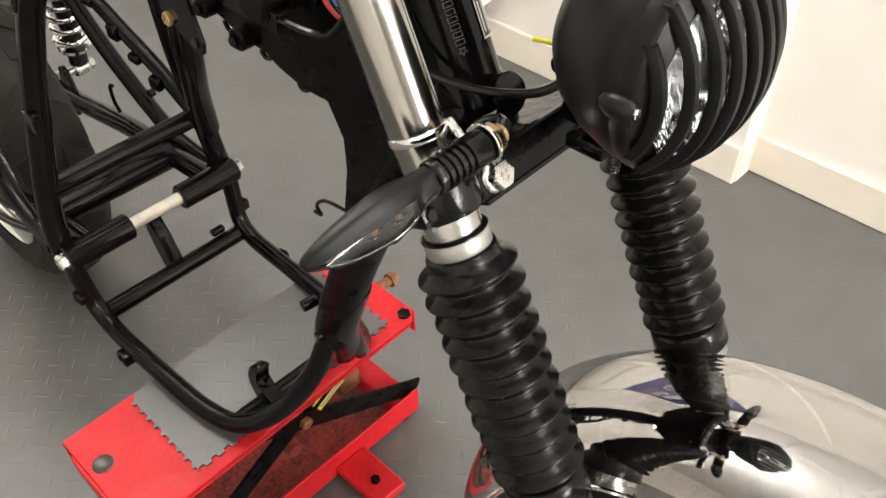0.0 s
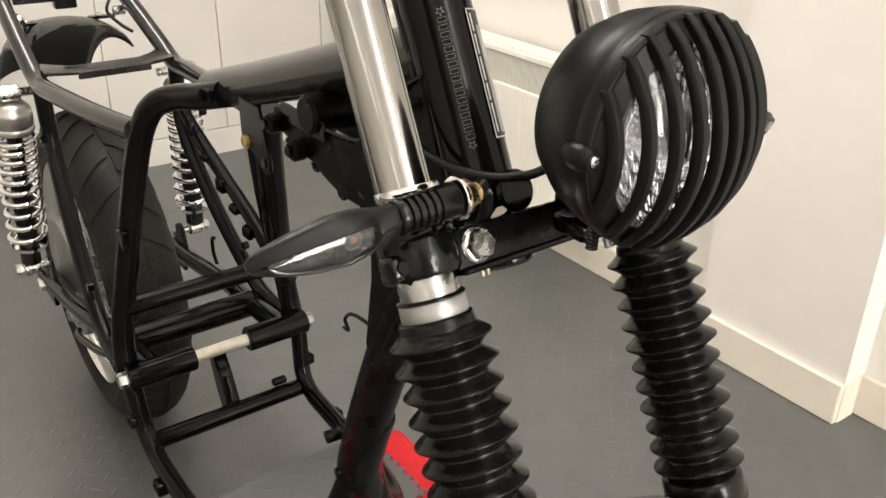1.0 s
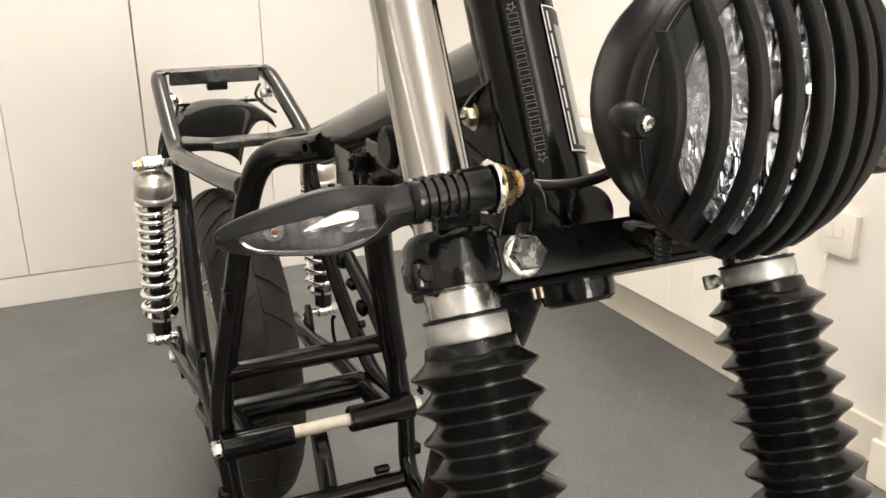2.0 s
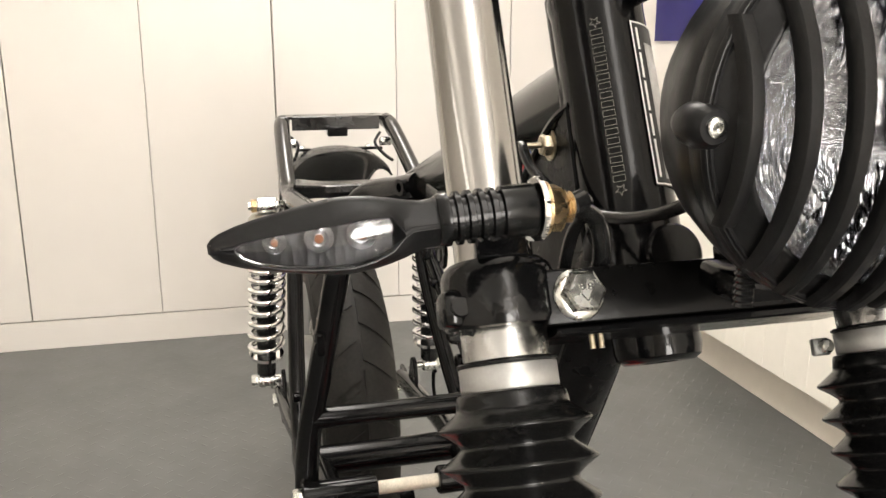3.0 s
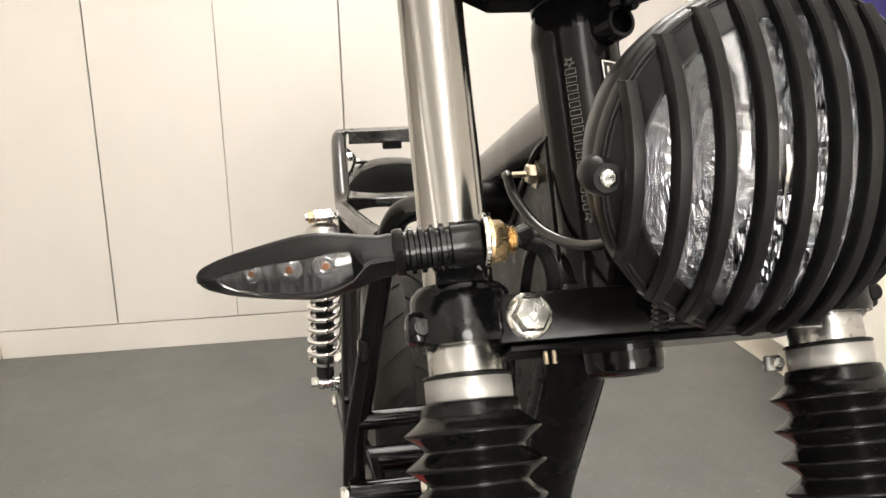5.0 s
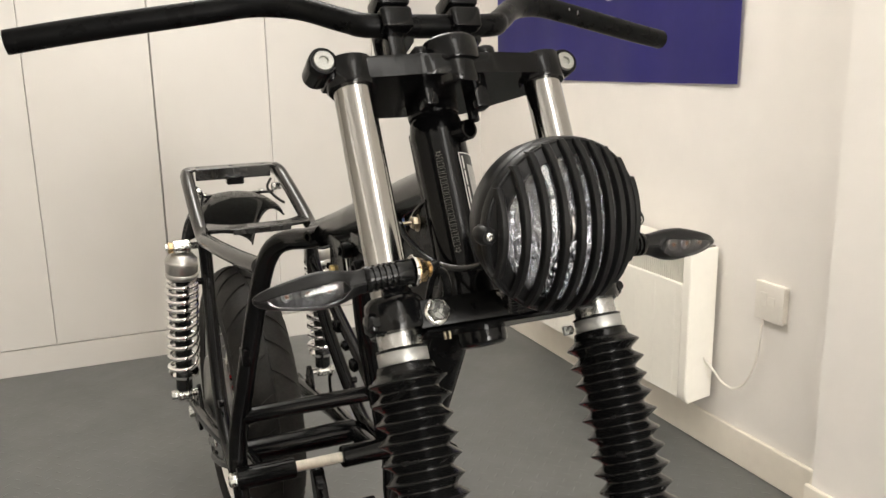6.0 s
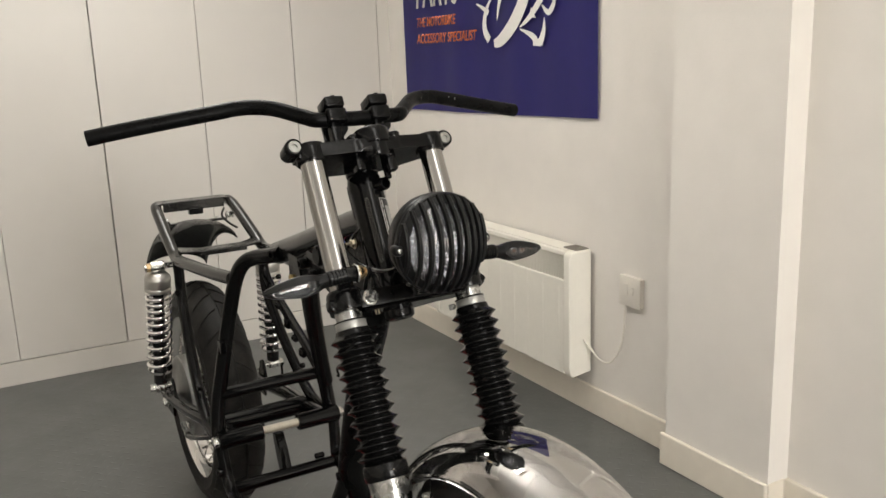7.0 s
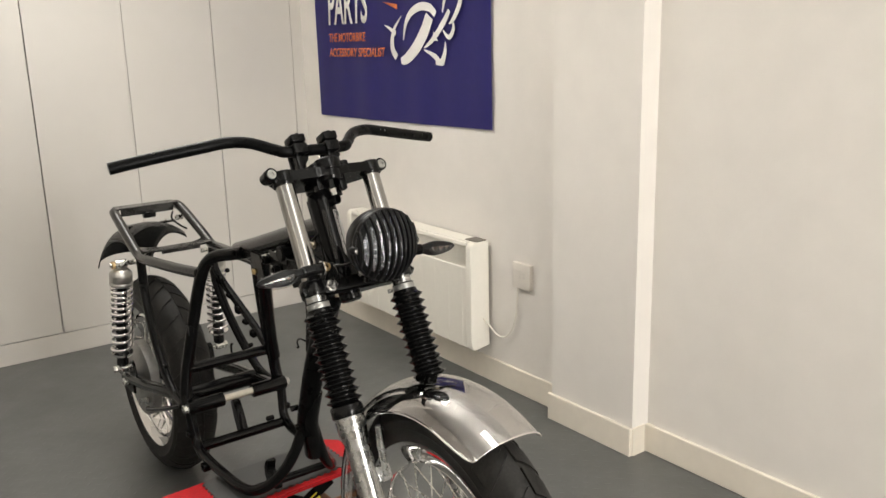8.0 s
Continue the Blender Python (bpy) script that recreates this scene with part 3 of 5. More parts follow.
brush([(0.165, 0.060), (0.185, 0.115), (0.225, 0.155), (0.262, 0.158)], (0.004, 0.022, 0.010), EY, EZ)
ink([(0.105, -0.005), (0.096, -0.04), (0.133, -0.043)], EY, EZ, M_INKW, "emblem_stroke")
ink([(-0.245, 0.118), (-0.137, 0.104), (-0.140, 0.084)], EY, EZ, M_INKO, "emblem_stroke", "orange flash")
ink([(-0.212, 0.158), (-0.132, 0.160), (-0.138, 0.134)], EY, EZ, M_INKO, "emblem_stroke", "orange flash")

# ---- lift stand under the frame ----
PT = 0.2765  # top of the platform
lift = thing("motorcycle_lift", (-0.025, -0.24, 0), "red steel scissor lift with a grey rubber pad under the frame", "lift")
LX0, LX1, LY0, LY1 = -0.266, 0.188, -0.321, -0.140
CC = 0.026  # clipped corners at the far end
plat = plate([(LX0, LY0), (LX1 - 0.012, LY0), (LX1, LY0 + 0.012), (LX1, LY1 - CC), (LX1 - CC, LY1), (LX0, LY1)], 0.005, Matrix.Translation((0, 0, PT - 0.0055)), 0.0012)
plat = box((LX0, LY0, PT - 0.014), (LX1 - 0.014, LY0 + 0.004, PT - 0.0085), bm=plat)
plat = box((LX0, LY1 - 0.004, PT - 0.048), (LX1 - CC, LY1, PT - 0.0085), bm=plat)
part("platform", plat, M_RED, lift, smooth=0)
for x0, x1 in ((LX0 - 0.004, LX0), (LX1, LX1 + 0.004)):
    part("end_plate", box((x0, LY0 + 0.01, PT - 0.046), (x1, LY1 - CC - 0.002, PT - 0.004), 0.001, seg=1), M_RED, lift, smooth=0)
# rubber pad with interlocking teeth on its edges
PX0, PX1 = -0.172, 0.147
edge = []
n = 17
for k in range(n):
    x = PX0 + (PX1 - PX0) * k / n
    w = (PX1 - PX0) / n
    edge += [(x + 0.1 * w, LY0 + 0.0155), (x + 0.18 * w, LY0 + 0.0205), (x + 0.55 * w, LY0 + 0.0205), (x + 0.63 * w, LY0 + 0.0155)]
edge_r = []
m_ = 9
PY0 = LY0 + 0.018
for k in range(m_):
    y = PY0 + (LY1 - PY0 - 0.01) * k / m_
    w = (LY1 - PY0 - 0.01) / m_
    edge_r += [(PX1 - 0.003, y + 0.1 * w), (PX1 + 0.003, y + 0.2 * w), (PX1 + 0.003, y + 0.6 * w), (PX1 - 0.003, y + 0.7 * w)]
top_e = [(PX1 - 0.01, LY1 - 0.004), (PX0 + 0.01, LY1 - 0.004)]
edge_l = []
for k in range(m_ - 1, -1, -1):
    y = PY0 + (LY1 - PY0 - 0.01) * k / m_
    w = (LY1 - PY0 - 0.01) / m_
    edge_l += [(PX0 + 0.002, y + 0.7 * w), (PX0 - 0.002, y + 0.62 * w), (PX0 - 0.002, y + 0.38 * w), (PX0 + 0.002, y + 0.3 * w)]
part("rubber_pad", plate(edge + edge_r + top_e + edge_l, 0.003, Matrix.Translation((0, 0, PT - 0.0012))), M_PAD, lift, "grey tread rubber pad", smooth=0)
# base frame
for y in (-0.288, -0.133):
    part("base_rail", box((-0.30, y - 0.002, 0.012), (0.212, y + 0.002, 0.064), 0.001, seg=1), M_RED, lift, smooth=0)
for x in (-0.28, 0.188):
    part("base_crossbar", box((x - 0.02, -0.2858, 0.014), (x + 0.02, -0.1352, 0.05), 0.003, seg=1), M_RED, lift, smooth=0)
for x, y in ((-0.28, -0.268), (0.188, -0.268), (-0.28, -0.153), (0.188, -0.153)):
    part("foot", rod((x, y, 0), (x, y, 0.0139), 0.017, 14), M_RUBBER, lift)
part("outrigger", box((0.034, -0.385, 0.016), (0.090, -0.2902, 0.034), 0.003, seg=1), M_RED, lift, smooth=0)
part("outrigger_bolt", hexbolt((0.060, -0.350, 0.034), (0, 0, 1), 0.008, 0.006), M_BLACKDULL, lift)
# scissor arms
for y in (-0.273, -0.150):
    for flip in (1, -1):
        a, b = Vector((-0.220 * flip, y + 0.004 * flip, 0.052)), Vector((0.110 * flip, y + 0.004 * flip, 0.240))
        d = (b - a).normalized()
        up = Vector((0, 1, 0)).cross(d)
        m = Matrix((d, up, Vector((0, 1, 0)))).transposed().to_4x4()
        m.translation = (a + b) / 2
        L = (b - a).length / 2
        part("scissor_arm", plate([(-L, -0.016), (L, -0.016), (L, 0.016), (-L, 0.016)], 0.006, m, 0.001), M_BLACKDULL, lift, smooth=0)
part("spindle", rod((-0.30, -0.205, 0.115), (0.24, -0.205, 0.135), 0.009, 12), M_RUST, lift, "rusty threaded spindle")
part("spindle_end", rod((0.165, -0.196, 0.222), (0.262, -0.196, 0.222), 0.0075, 12, bevel=0.001), M_RUST, lift, "rusty spindle end")
part("spindle_nut", hexbolt((0.246, -0.196, 0.222), (1, 0, 0), 0.013, 0.010), M_RUST, lift, "rusty nut")
part("spindle_block", box((0.10, -0.235, 0.095), (0.14, -0.175, 0.15), 0.004), M_RUST, lift)
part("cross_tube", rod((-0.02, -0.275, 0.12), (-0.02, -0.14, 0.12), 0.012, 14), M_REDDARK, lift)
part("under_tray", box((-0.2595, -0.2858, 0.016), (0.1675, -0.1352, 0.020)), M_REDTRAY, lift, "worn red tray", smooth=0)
lm = Matrix((Vector((0.87, 0, 0.495)), Vector((-0.495, 0, 0.87)), Vector((0, -1, 0)))).transposed().to_4x4()
lm.translation = (0.046, -0.2808, 0.2000)
tag = part("warning_label", plate([(-0.027, -0.0125), (0.027, -0.0125), (0.027, 0.0125), (-0.027, 0.0125)], 0.0008, lm), M_YELLOW, lift, "small yellow and black label", smooth=0)
lm.translation = (0.046, -0.2815, 0.2000)
part("label_print", plate([(-0.027, 0.0), (0.027, 0.0), (0.027, 0.0085), (-0.027, 0.0085)], 0.0006, lm), M_BLACKDULL, tag, smooth=0)
part("label_print", plate([(-0.022, -0.010), (0.022, -0.010), (0.022, -0.0035), (-0.022, -0.0035)], 0.0006, lm), M_WHITEMETAL, tag, smooth=0)
part("pivot_nut", hexbolt((0.0, -0.2802, 0.1765), (0, -1, 0), 0.010, 0.008), M_RUST, lift, "rusty pivot nut")
part("platform_bolt", hexbolt((0.176, LY0 + 0.016, PT - 0.003), (0, 0, 1), 0.010, 0.004), M_BLACKDULL, lift)
# no hole is cut: a dark disc gives the shade inside it
part("hole_disc", lathe([(0.0, 0.0), (0.0112, 0.0), (0.0128, 0.0003), (0.0136, 0.0012), (0.0124, 0.0015), (0.0110, 0.0006), (0.0, 0.0005)], (-0.246, -0.208, PT - 0.003), (0, 0, 1), 18), M_STRAP, lift, "dark disc with a raised rim, in place of an empty bolt hole")
# the platform is not quite level: its far end stands higher
tilt = Matrix.Translation((0, 0, PT)) @ Matrix.Rotation(radians(-1.9), 4, "Y") @ Matrix.Translation((0, 0, -PT))
for ob in lift.children:
    if ob.name.split(".")[0] in ("platform", "end_plate", "rubber_pad", "platform_bolt", "hole_disc"):
        ob.data.transform(tilt)

# ---- the motorcycle ----
bike = thing("motorcycle", (0, 0, 0), "stripped black motorcycle chassis with chrome mudguard and no engine", "motorcycle")

# fork axes: raked, one each side
D = Vector((0, -0.440, -0.898))
N = Vector((0, -0.898, 0.440))
FX = {-1: -0.0985, 1: 0.0905}  # the two fork legs across
XC = -0.004
AXS, AXN = 0.700, 0.062  # front axle, down and in front of the fork


def on_fork(x, s, n=0.0):
    """A point s down the fork from its top, n in front of the axis, at x across."""
    return Vector((x, -0.559, 1.028)) + D * s + N * n


def fork_m(x, s, n=0.0):
    """x across, y down the fork, z to the front."""
    m = Matrix((Vector((1, 0, 0)), D, N)).transposed().to_4x4()
    m.translation = on_fork(x, s, n)
    return m


for sx in (-1, 1):
    x = FX[sx]
    part("fork_tube", rod(on_fork(x, -0.040), on_fork(x, 0.40), 0.0173, 48), M_TUBE, bike, "polished steel fork tube")
    # bellows: eleven folds between cuffs
    rows = [(0.0178, 0.2225), (0.0226, 0.2225), (0.0232, 0.2236), (0.0240, 0.2275)]
    s = 0.2285
    pitch = 0.0156
    for k in range(11):
        ro = 0.0327 + 0.0006 * math.sin(k * 2.1)
        rows += [(0.0240 + (ro - 0.0240) * f, s + pitch * u) for u, f in ((0.0, 0.0), (0.07, 0.05), (0.25, 0.46), (0.42, 0.88), (0.465, 0.975), (0.5, 1.0), (0.535, 0.975), (0.58, 0.88), (0.75, 0.42), (0.93, 0.04))]
        s += pitch
    rows += [(0.0262, s), (0.0288, s + 0.0015), (0.0298, s + 0.004), (0.0300, s + 0.021), (0.0290, s + 0.0225), (0.019, s + 0.0225)]
    part("rubber_boot", lathe(rows, on_fork(x, 0), D, 44), M_RUBBER, bike, "ribbed black rubber fork boot", smooth=75)
    part("seal_ring", lathe([(0.0174, 0.2096), (0.0209, 0.2096), (0.0218, 0.2103), (0.0218, 0.2109), (0.0209, 0.2115), (0.0174, 0.2115)], on_fork(x, 0), D, 36), M_RUBBER, bike)
    part("collar", lathe([(0.0174, 0.1963), (0.0185, 0.1963), (0.0186, 0.1966), (0.0186, 0.2092), (0.0174, 0.2094)], on_fork(x, 0), D, 40), M_ALU, bike, "bright machined fork collar")
    clip = part("boot_clip", lathe([(0.0174, 0.2117), (0.0207, 0.2117), (0.0211, 0.2122), (0.0211, 0.2216), (0.0207, 0.2222), (0.0174, 0.2222)], on_fork(x, 0), D, 40), M_WHITEMETAL, bike, "pale metal clip round the boot")
    if sx > 0:
        ear = box((-0.0090, -0.0042, -0.0020), (0.0, 0.0042, 0.0020), 0.0008, m=fork_m(x - 0.0195, 0.2172, -0.0140), seg=1)
        part("clip_ear", ear, M_WHITEMETAL, clip)
        part("clip_screw", rod(on_fork(x - 0.0235, 0.2172, -0.0165), on_fork(x - 0.0235, 0.2172, -0.0078), 0.0033, 14, bevel=0.0006), M_ZINC, clip)
    # aluminium slider with flared top, mudguard lug and axle boss
    S0 = s + 0.014
    rows = [(0.018, S0), (0.0268, S0), (0.0272, S0 + 0.003), (0.0272, S0 + 0.026), (0.0262, S0 + 0.036), (0.0236, S0 + 0.050), (0.0226, S0 + 0.064), (0.0220, 0.60), (0.0224, 0.70), (0.0235, 0.735), (0.020, 0.755), (0, 0.757)]
    slider = part("fork_slider", lathe(rows, on_fork(x, 0), D, 36), M_ALU, bike, "satin aluminium fork slider")
    part("axle_lug", box((-0.014, -0.022, 0.0), (0.014, 0.022, AXN), 0.006, m=fork_m(x, AXS, 0.004)), M_ALU, slider)
    part("axle_boss", rod(on_fork(x - 0.02, AXS, AXN), on_fork(x + 0.02, AXS, AXN), 0.021, 24, bevel=0.003), M_ALU, slider)
    part("mudguard_lug", box((-0.016, -0.015, -0.008), (0.016, 0.015, 0.008), 0.003, m=fork_m(x - 0.030 * sx, 0.536, 0.006)), M_ALU, slider)

# steering head axis, parallel to the fork and behind it
HN = -0.060


def yoke_poly(w, front, back, mid):
    return [(-w, -0.022), (-w + 0.012, -0.034), (-0.045, back), (0.045, back), (w - 0.012, -0.034), (w, -0.022), (w, 0.012), (w - 0.018, front), (0.040, front), (0.033, mid), (-0.025, mid), (-0.032, front), (-w + 0.018, front), (-w, 0.012)]


def yoke_m(s):
    """x across, y to the front, z down the fork."""
    m = Matrix((Vector((1, 0, 0)), N, -D)).transposed().to_4x4()
    m.translation = on_fork(XC, s)
    return m


top_yoke = part("top_yoke", plate(yoke_poly(0.112, 0.019, HN - 0.022, 0.0235), 0.0195, yoke_m(-0.0303), 0.0025), M_BLACK, bike, "gloss black top yoke")
for sx in (-1, 1):
    x = FX[sx]
    px, ps = (-0.1240, -0.0385) if sx < 0 else (0.1130, -0.0330)
    part("clamp_ring", lathe([(0.0175, -0.0425), (0.0208, -0.0425), (0.0218, -0.041), (0.0218, -0.018), (0.0208, -0.0165), (0.0175, -0.0165)], on_fork(x, 0), D, 36), M_BLACK, top_yoke)
    part("fork_cap", lathe([(0.0170, -0.0402), (0.0165, -0.0420), (0.0150, -0.0425), (0, -0.0425)], on_fork(x, 0), D, 30), M_ZINC, top_yoke)
    part("pinch_boss", lathe([(0, -0.0330), (0.0100, -0.0330), (0.0116, -0.0315), (0.0126, -0.010), (0.0126, 0.0), (0.0118, 0.0012), (0.0100, 0.0012), (0.0098, -0.0012), (0, -0.0012)], on_fork(px, ps, 0.0125), N, 28), M_BLACK, top_yoke)
    part("boss_web", box((-0.010, -0.009, -0.020), (0.010, 0.009, 0.012), 0.003, m=fork_m((x + px) / 2, -0.031, 0.0)), M_BLACK, top_yoke)
    part("pinch_bolt", lathe([(0.0092, -0.0010), (0.0092, 0.0012), (0.0084, 0.0022), (0.0042, 0.0022), (0.0040, -0.0006), (0, -0.0008)], on_fork(px, ps, 0.0127), N, 24), M_BOLT, top_yoke, "dull zinc socket bolt")
# rounded lock boss in front, steering boss and nut behind, ears under the plate
part("lock_boss", lathe([(0.0, -0.0580), (0.0215, -0.0580), (0.0250, -0.0565), (0.0268, -0.0530), (0.0270, -0.0350), (0.0262, -0.0335), (0.0228, -0.0332), (0.0226, -0.0155), (0.0205, -0.0125), (0, -0.0125)], on_fork(-0.001, 0, 0.0040), D, 44), M_BLACK, top_yoke)
for sx, fx in ((-1, 0.001), (1, 0.005)):
    flank = [((0.037 + fx) * sx, 0.0185), ((0.027 + fx) * sx, 0.0205), (0.018 * sx, 0.012), (0.023 * sx, -0.020), ((0.039 + fx) * sx, -0.030)]
    part("boss_flank", plate(flank, 0.010, yoke_m(-0.0440), 0.0025), M_BLACK, top_yoke)
part("steering_boss", lathe([(0.0, -0.046), (0.0225, -0.046), (0.025, -0.043), (0.025, -0.012), (0.0245, -0.010), (0, -0.010)], on_fork(0, 0, HN), D, 32), M_BLACK, top_yoke)
part("stem_nut", hexbolt(on_fork(0, -0.0462, HN), -D, 0.016, 0.010), M_ZINC, top_yoke)
part("yoke_ear", box((-0.0065, -0.022, -0.010), (0.0065, 0.0045, 0.010), 0.0028, m=fork_m(-0.0285, -0.003, -0.003)), M_BLACK, top_yoke)
part("yoke_ear", box((-0.0075, -0.024, -0.0085), (0.0075, 0.0075, 0.0085), 0.0030, m=fork_m(0.0205, -0.001, 0.000)), M_BLACK, top_yoke)
part("stop_pin", rod(on_fork(0.0185, -0.018, -0.0135), on_fork(0.0185, 0.0125, -0.0135), 0.0052, 14, bevel=0.001), M_BLACK, top_yoke)

# handlebar on two risers
pts = [(-0.368, -0.398, 1.088), (-0.30, -0.408, 1.099), (-0.20, -0.424, 1.113), (-0.155, -0.434, 1.119), (-0.115, -0.450, 1.116), (-0.080, -0.484, 1.103), (-0.055, -0.499, 1.098), (0.055, -0.499, 1.098), (0.080, -0.484, 1.103), (0.115, -0.450, 1.116), (0.155, -0.434, 1.119), (0.20, -0.423, 1.112), (0.30, -0.400, 1.093), (0.356, -0.388, 1.083)]
bar = part("handlebar", tube(pts, 0.0112, 24, 8), M_BLACKDULL, bike, "satin black bent handlebar without grips")
for sx, p, q in ((-1, pts[0], pts[1]), (1, pts[-1], pts[-2])):
    d = (Vector(p) - Vector(q)).normalized()
    part("bar_end", lathe([(0.0, 0.0006), (0.0088, 0.0006), (0.0090, 0.0002)], p, d, 20), M_CABLE, bar)
for p in ((0.1935, -0.4352, 1.1150), (0.2060, -0.4332, 1.1125)):
    part("scratch", box((-0.0006, -0.0006, -0.0030), (0.0006, 0.0006, 0.0030), 0.0002, m=pose(*p, rx=28, ry=-12), seg=1), M_WHITEMETAL, bar)
for x in (-0.0430, 0.0270):
    riser = part("bar_riser", box((-0.0085, -0.090, -0.018), (0.0085, -0.045, 0.0085), 0.0030, m=fork_m(x, 0, -0.0215)), M_BLACK, bike, "gloss black handlebar riser")
    part("riser_web", box((-0.0120, -0.088, -0.004), (0.0120, -0.043, 0.004), 0.0015, m=fork_m(x, 0, -0.040), seg=1), M_BLACK, riser)
    gus = [(0.0, 0.0), (0.0100, 0.0), (0.0112, 0.0022), (0.0108, 0.0062), (0.0, 0.0185)]
    part("riser_gusset", plate(gus, 0.006, fork_m(x + 0.0080, -0.0760, -0.0190), 0.0008), M_BLACK, riser)
    part("riser_saddle", box((-0.0130, -0.1005, -0.0180), (0.0175, -0.0785, 0.0185), 0.0040, m=fork_m(x, 0, -0.0215), seg=3), M_BLACK, riser)
    part("riser_cap", box((-0.0130, -0.1185, -0.0180), (0.0175, -0.1015, 0.0185), 0.0040, m=fork_m(x, 0, -0.0215), seg=3), M_BLACK, riser)
    part("cap_bolt", lathe([(0.0042, 0.0), (0.0042, 0.0012), (0.0022, 0.0012), (0.0020, 0.0002), (0, 0.0)], on_fork(x + 0.002, -0.1185, -0.0090), -D, 14), M_CABLE, riser)

# lower yoke: clamps, plain front bar, stem boss
low_yoke = part("lower_yoke", plate(yoke_poly(0.113, 0.004, HN - 0.02, 0.004), 0.016, yoke_m(0.191), 0.002), M_LUMPY, bike, "gloss black lower yoke")
for sx in (-1, 1):
    x = FX[sx]
    part("clamp_ring", lathe([(0.0175, 0.1675), (0.0207, 0.1675), (0.0238, 0.1705), (0.0248, 0.174), (0.0248, 0.193), (0.0238, 0.196), (0.0175, 0.196)], on_fork(x, 0), D, 36), M_LUMPY, low_yoke)
    part("pinch_ear", box((-0.006, -0.0080, -0.012), (0.0040, 0.0080, 0.006), 0.0035, m=fork_m(x + (0.021 if sx > 0 else -0.0225), 0.187, 0.008)), M_LUMPY, low_yoke)
    part("clamp_lip", box((-0.011, -0.0045, 0.0), (0.0115, 0.004, 0.0045), 0.001, m=fork_m(x - 0.003, 0.1648, 0.0175), seg=1), M_LUMPY, low_yoke)
    part("pinch_bolt", rod(on_fork(x + 0.0215 * sx, 0.187, 0.0142), on_fork(x + 0.0215 * sx, 0.187, 0.0158), 0.0044, 16, bevel=0.001), M_LUMPY, low_yoke)
part("front_bar", box((-0.085, -0.0120, -0.005), (0.077, 0.0115, 0.004), 0.0014, m=fork_m(0.0, 0.1868, 0.0150), seg=2), M_BAR, low_yoke)
part("bar_flange", box((-0.080, -0.002, -0.034), (0.080, 0.002, 0.010), 0.001, m=fork_m(0.0, 0.2010, 0.0065), seg=1), M_BLACK, low_yoke)
part("stem_boss", lathe([(0.0, 0.180), (0.0225, 0.180), (0.0225, 0.208), (0.0215, 0.2125), (0.018, 0.215), (0.010, 0.215), (0.009, 0.212), (0, 0.212)], on_fork(0.0, 0, -0.052), D, 28), M_BLACK, low_yoke)
big = part("flange_bolt", lathe([(0.0, 0.0), (0.0108, 0.0), (0.0112, 0.0010), (0.0104, 0.0022), (0.008, 0.0030), (0, 0.0030)], on_fork(-0.0700, 0.1864, 0.0190), N, 32), M_ZINC, low_yoke, "bright zinc flange bolt")
part("bolt_head", hexbolt(on_fork(-0.0700, 0.1864, 0.0219), N, 0.0092, 0.0065), M_ZINC, big)
bm_m = Matrix((Vector((1, 0, 0)), -D, N)).transposed().to_4x4()
bm_m.translation = on_fork(-0.0700 - 0.0032, 0.1862, 0.0285)
words("8.8", 0, 0, 0.0030, 0.0062, M_ALU, "bolt_mark", low_yoke, m=bm_m, thick=0.0003)
for a, b in (((-0.0026, -0.0012), (0.0, -0.0044)), ((0.0026, -0.0012), (0.0, -0.0044))):
    d = Vector((b[0] - a[0], b[1] - a[1], 0)).normalized() * 0.0003
    tri_m = bm_m @ Matrix.Translation((0.0032, 0.0, 0.00015))
    part("bolt_mark", plate([(a[0] - d.y, a[1] + d.x), (b[0] - d.y, b[1] + d.x), (b[0] + d.y, b[1] - d.x), (a[0] + d.y, a[1] - d.x)], 0.0003, tri_m), M_ALU, low_yoke, smooth=0)
for k, (dx, ds) in enumerate(((0.037, 0.1735), (0.043, 0.181), (0.046, 0.190), (0.041, 0.1925))):
    chip = [(0.003 * math.cos(a * 1.05 + k) * (1 + 0.5 * math.sin(3 * a + k)), 0.0018 * math.sin(a * 1.05) * (1 + 0.4 * math.cos(2 * a + k))) for a in range(6)]
    part("paint_chip", plate(chip, 0.0004, fork_m(dx, ds + 0.003, 0.0192)), M_WHITEMETAL, low_yoke, "bare chipped paint", smooth=0)
for dx in (0.0, 0.0042):
    part("wire_pin", rod(on_fork(-0.060 + dx, 0.2005, 0.004), on_fork(-0.060 + dx, 0.2085, 0.004), 0.0013, 10), M_BRONZE, low_yoke)

# head tube with stamped plate
frame_m = part("frame", lathe([(0.0, -0.006), (0.0245, -0.006), (0.0255, -0.003), (0.0272, 0.010), (0.0266, 0.014), (0.0258, 0.019), (0.0258, 0.150), (0.0262, 0.154), (0.0275, 0.160), (0.0275, 0.172), (0, 0.172)], on_fork(0, 0, HN), D, 36), M_BLACK, bike, "gloss black tubular frame, steering head")
part("bearing_ring", lathe([(0.0, -0.0098), (0.0225, -0.0098), (0.0225, -0.0062), (0, -0.0062)], on_fork(0, 0, HN), D, 30), M_BLACK, frame_m)
la, lb = on_fork(0.008, 0.0135, HN + 0.016), on_fork(0.0146, 0.0175, HN + 0.0410)
ll = (lb - la).length
part("lock_lug", lathe([(0, 0), (0.0098, 0), (0.0095, ll - 0.001), (0.0088, ll), (0.0070, ll), (0.0066, ll - 0.010), (0, ll - 0.010)], la, lb - la, 24), M_BLACK, frame_m)



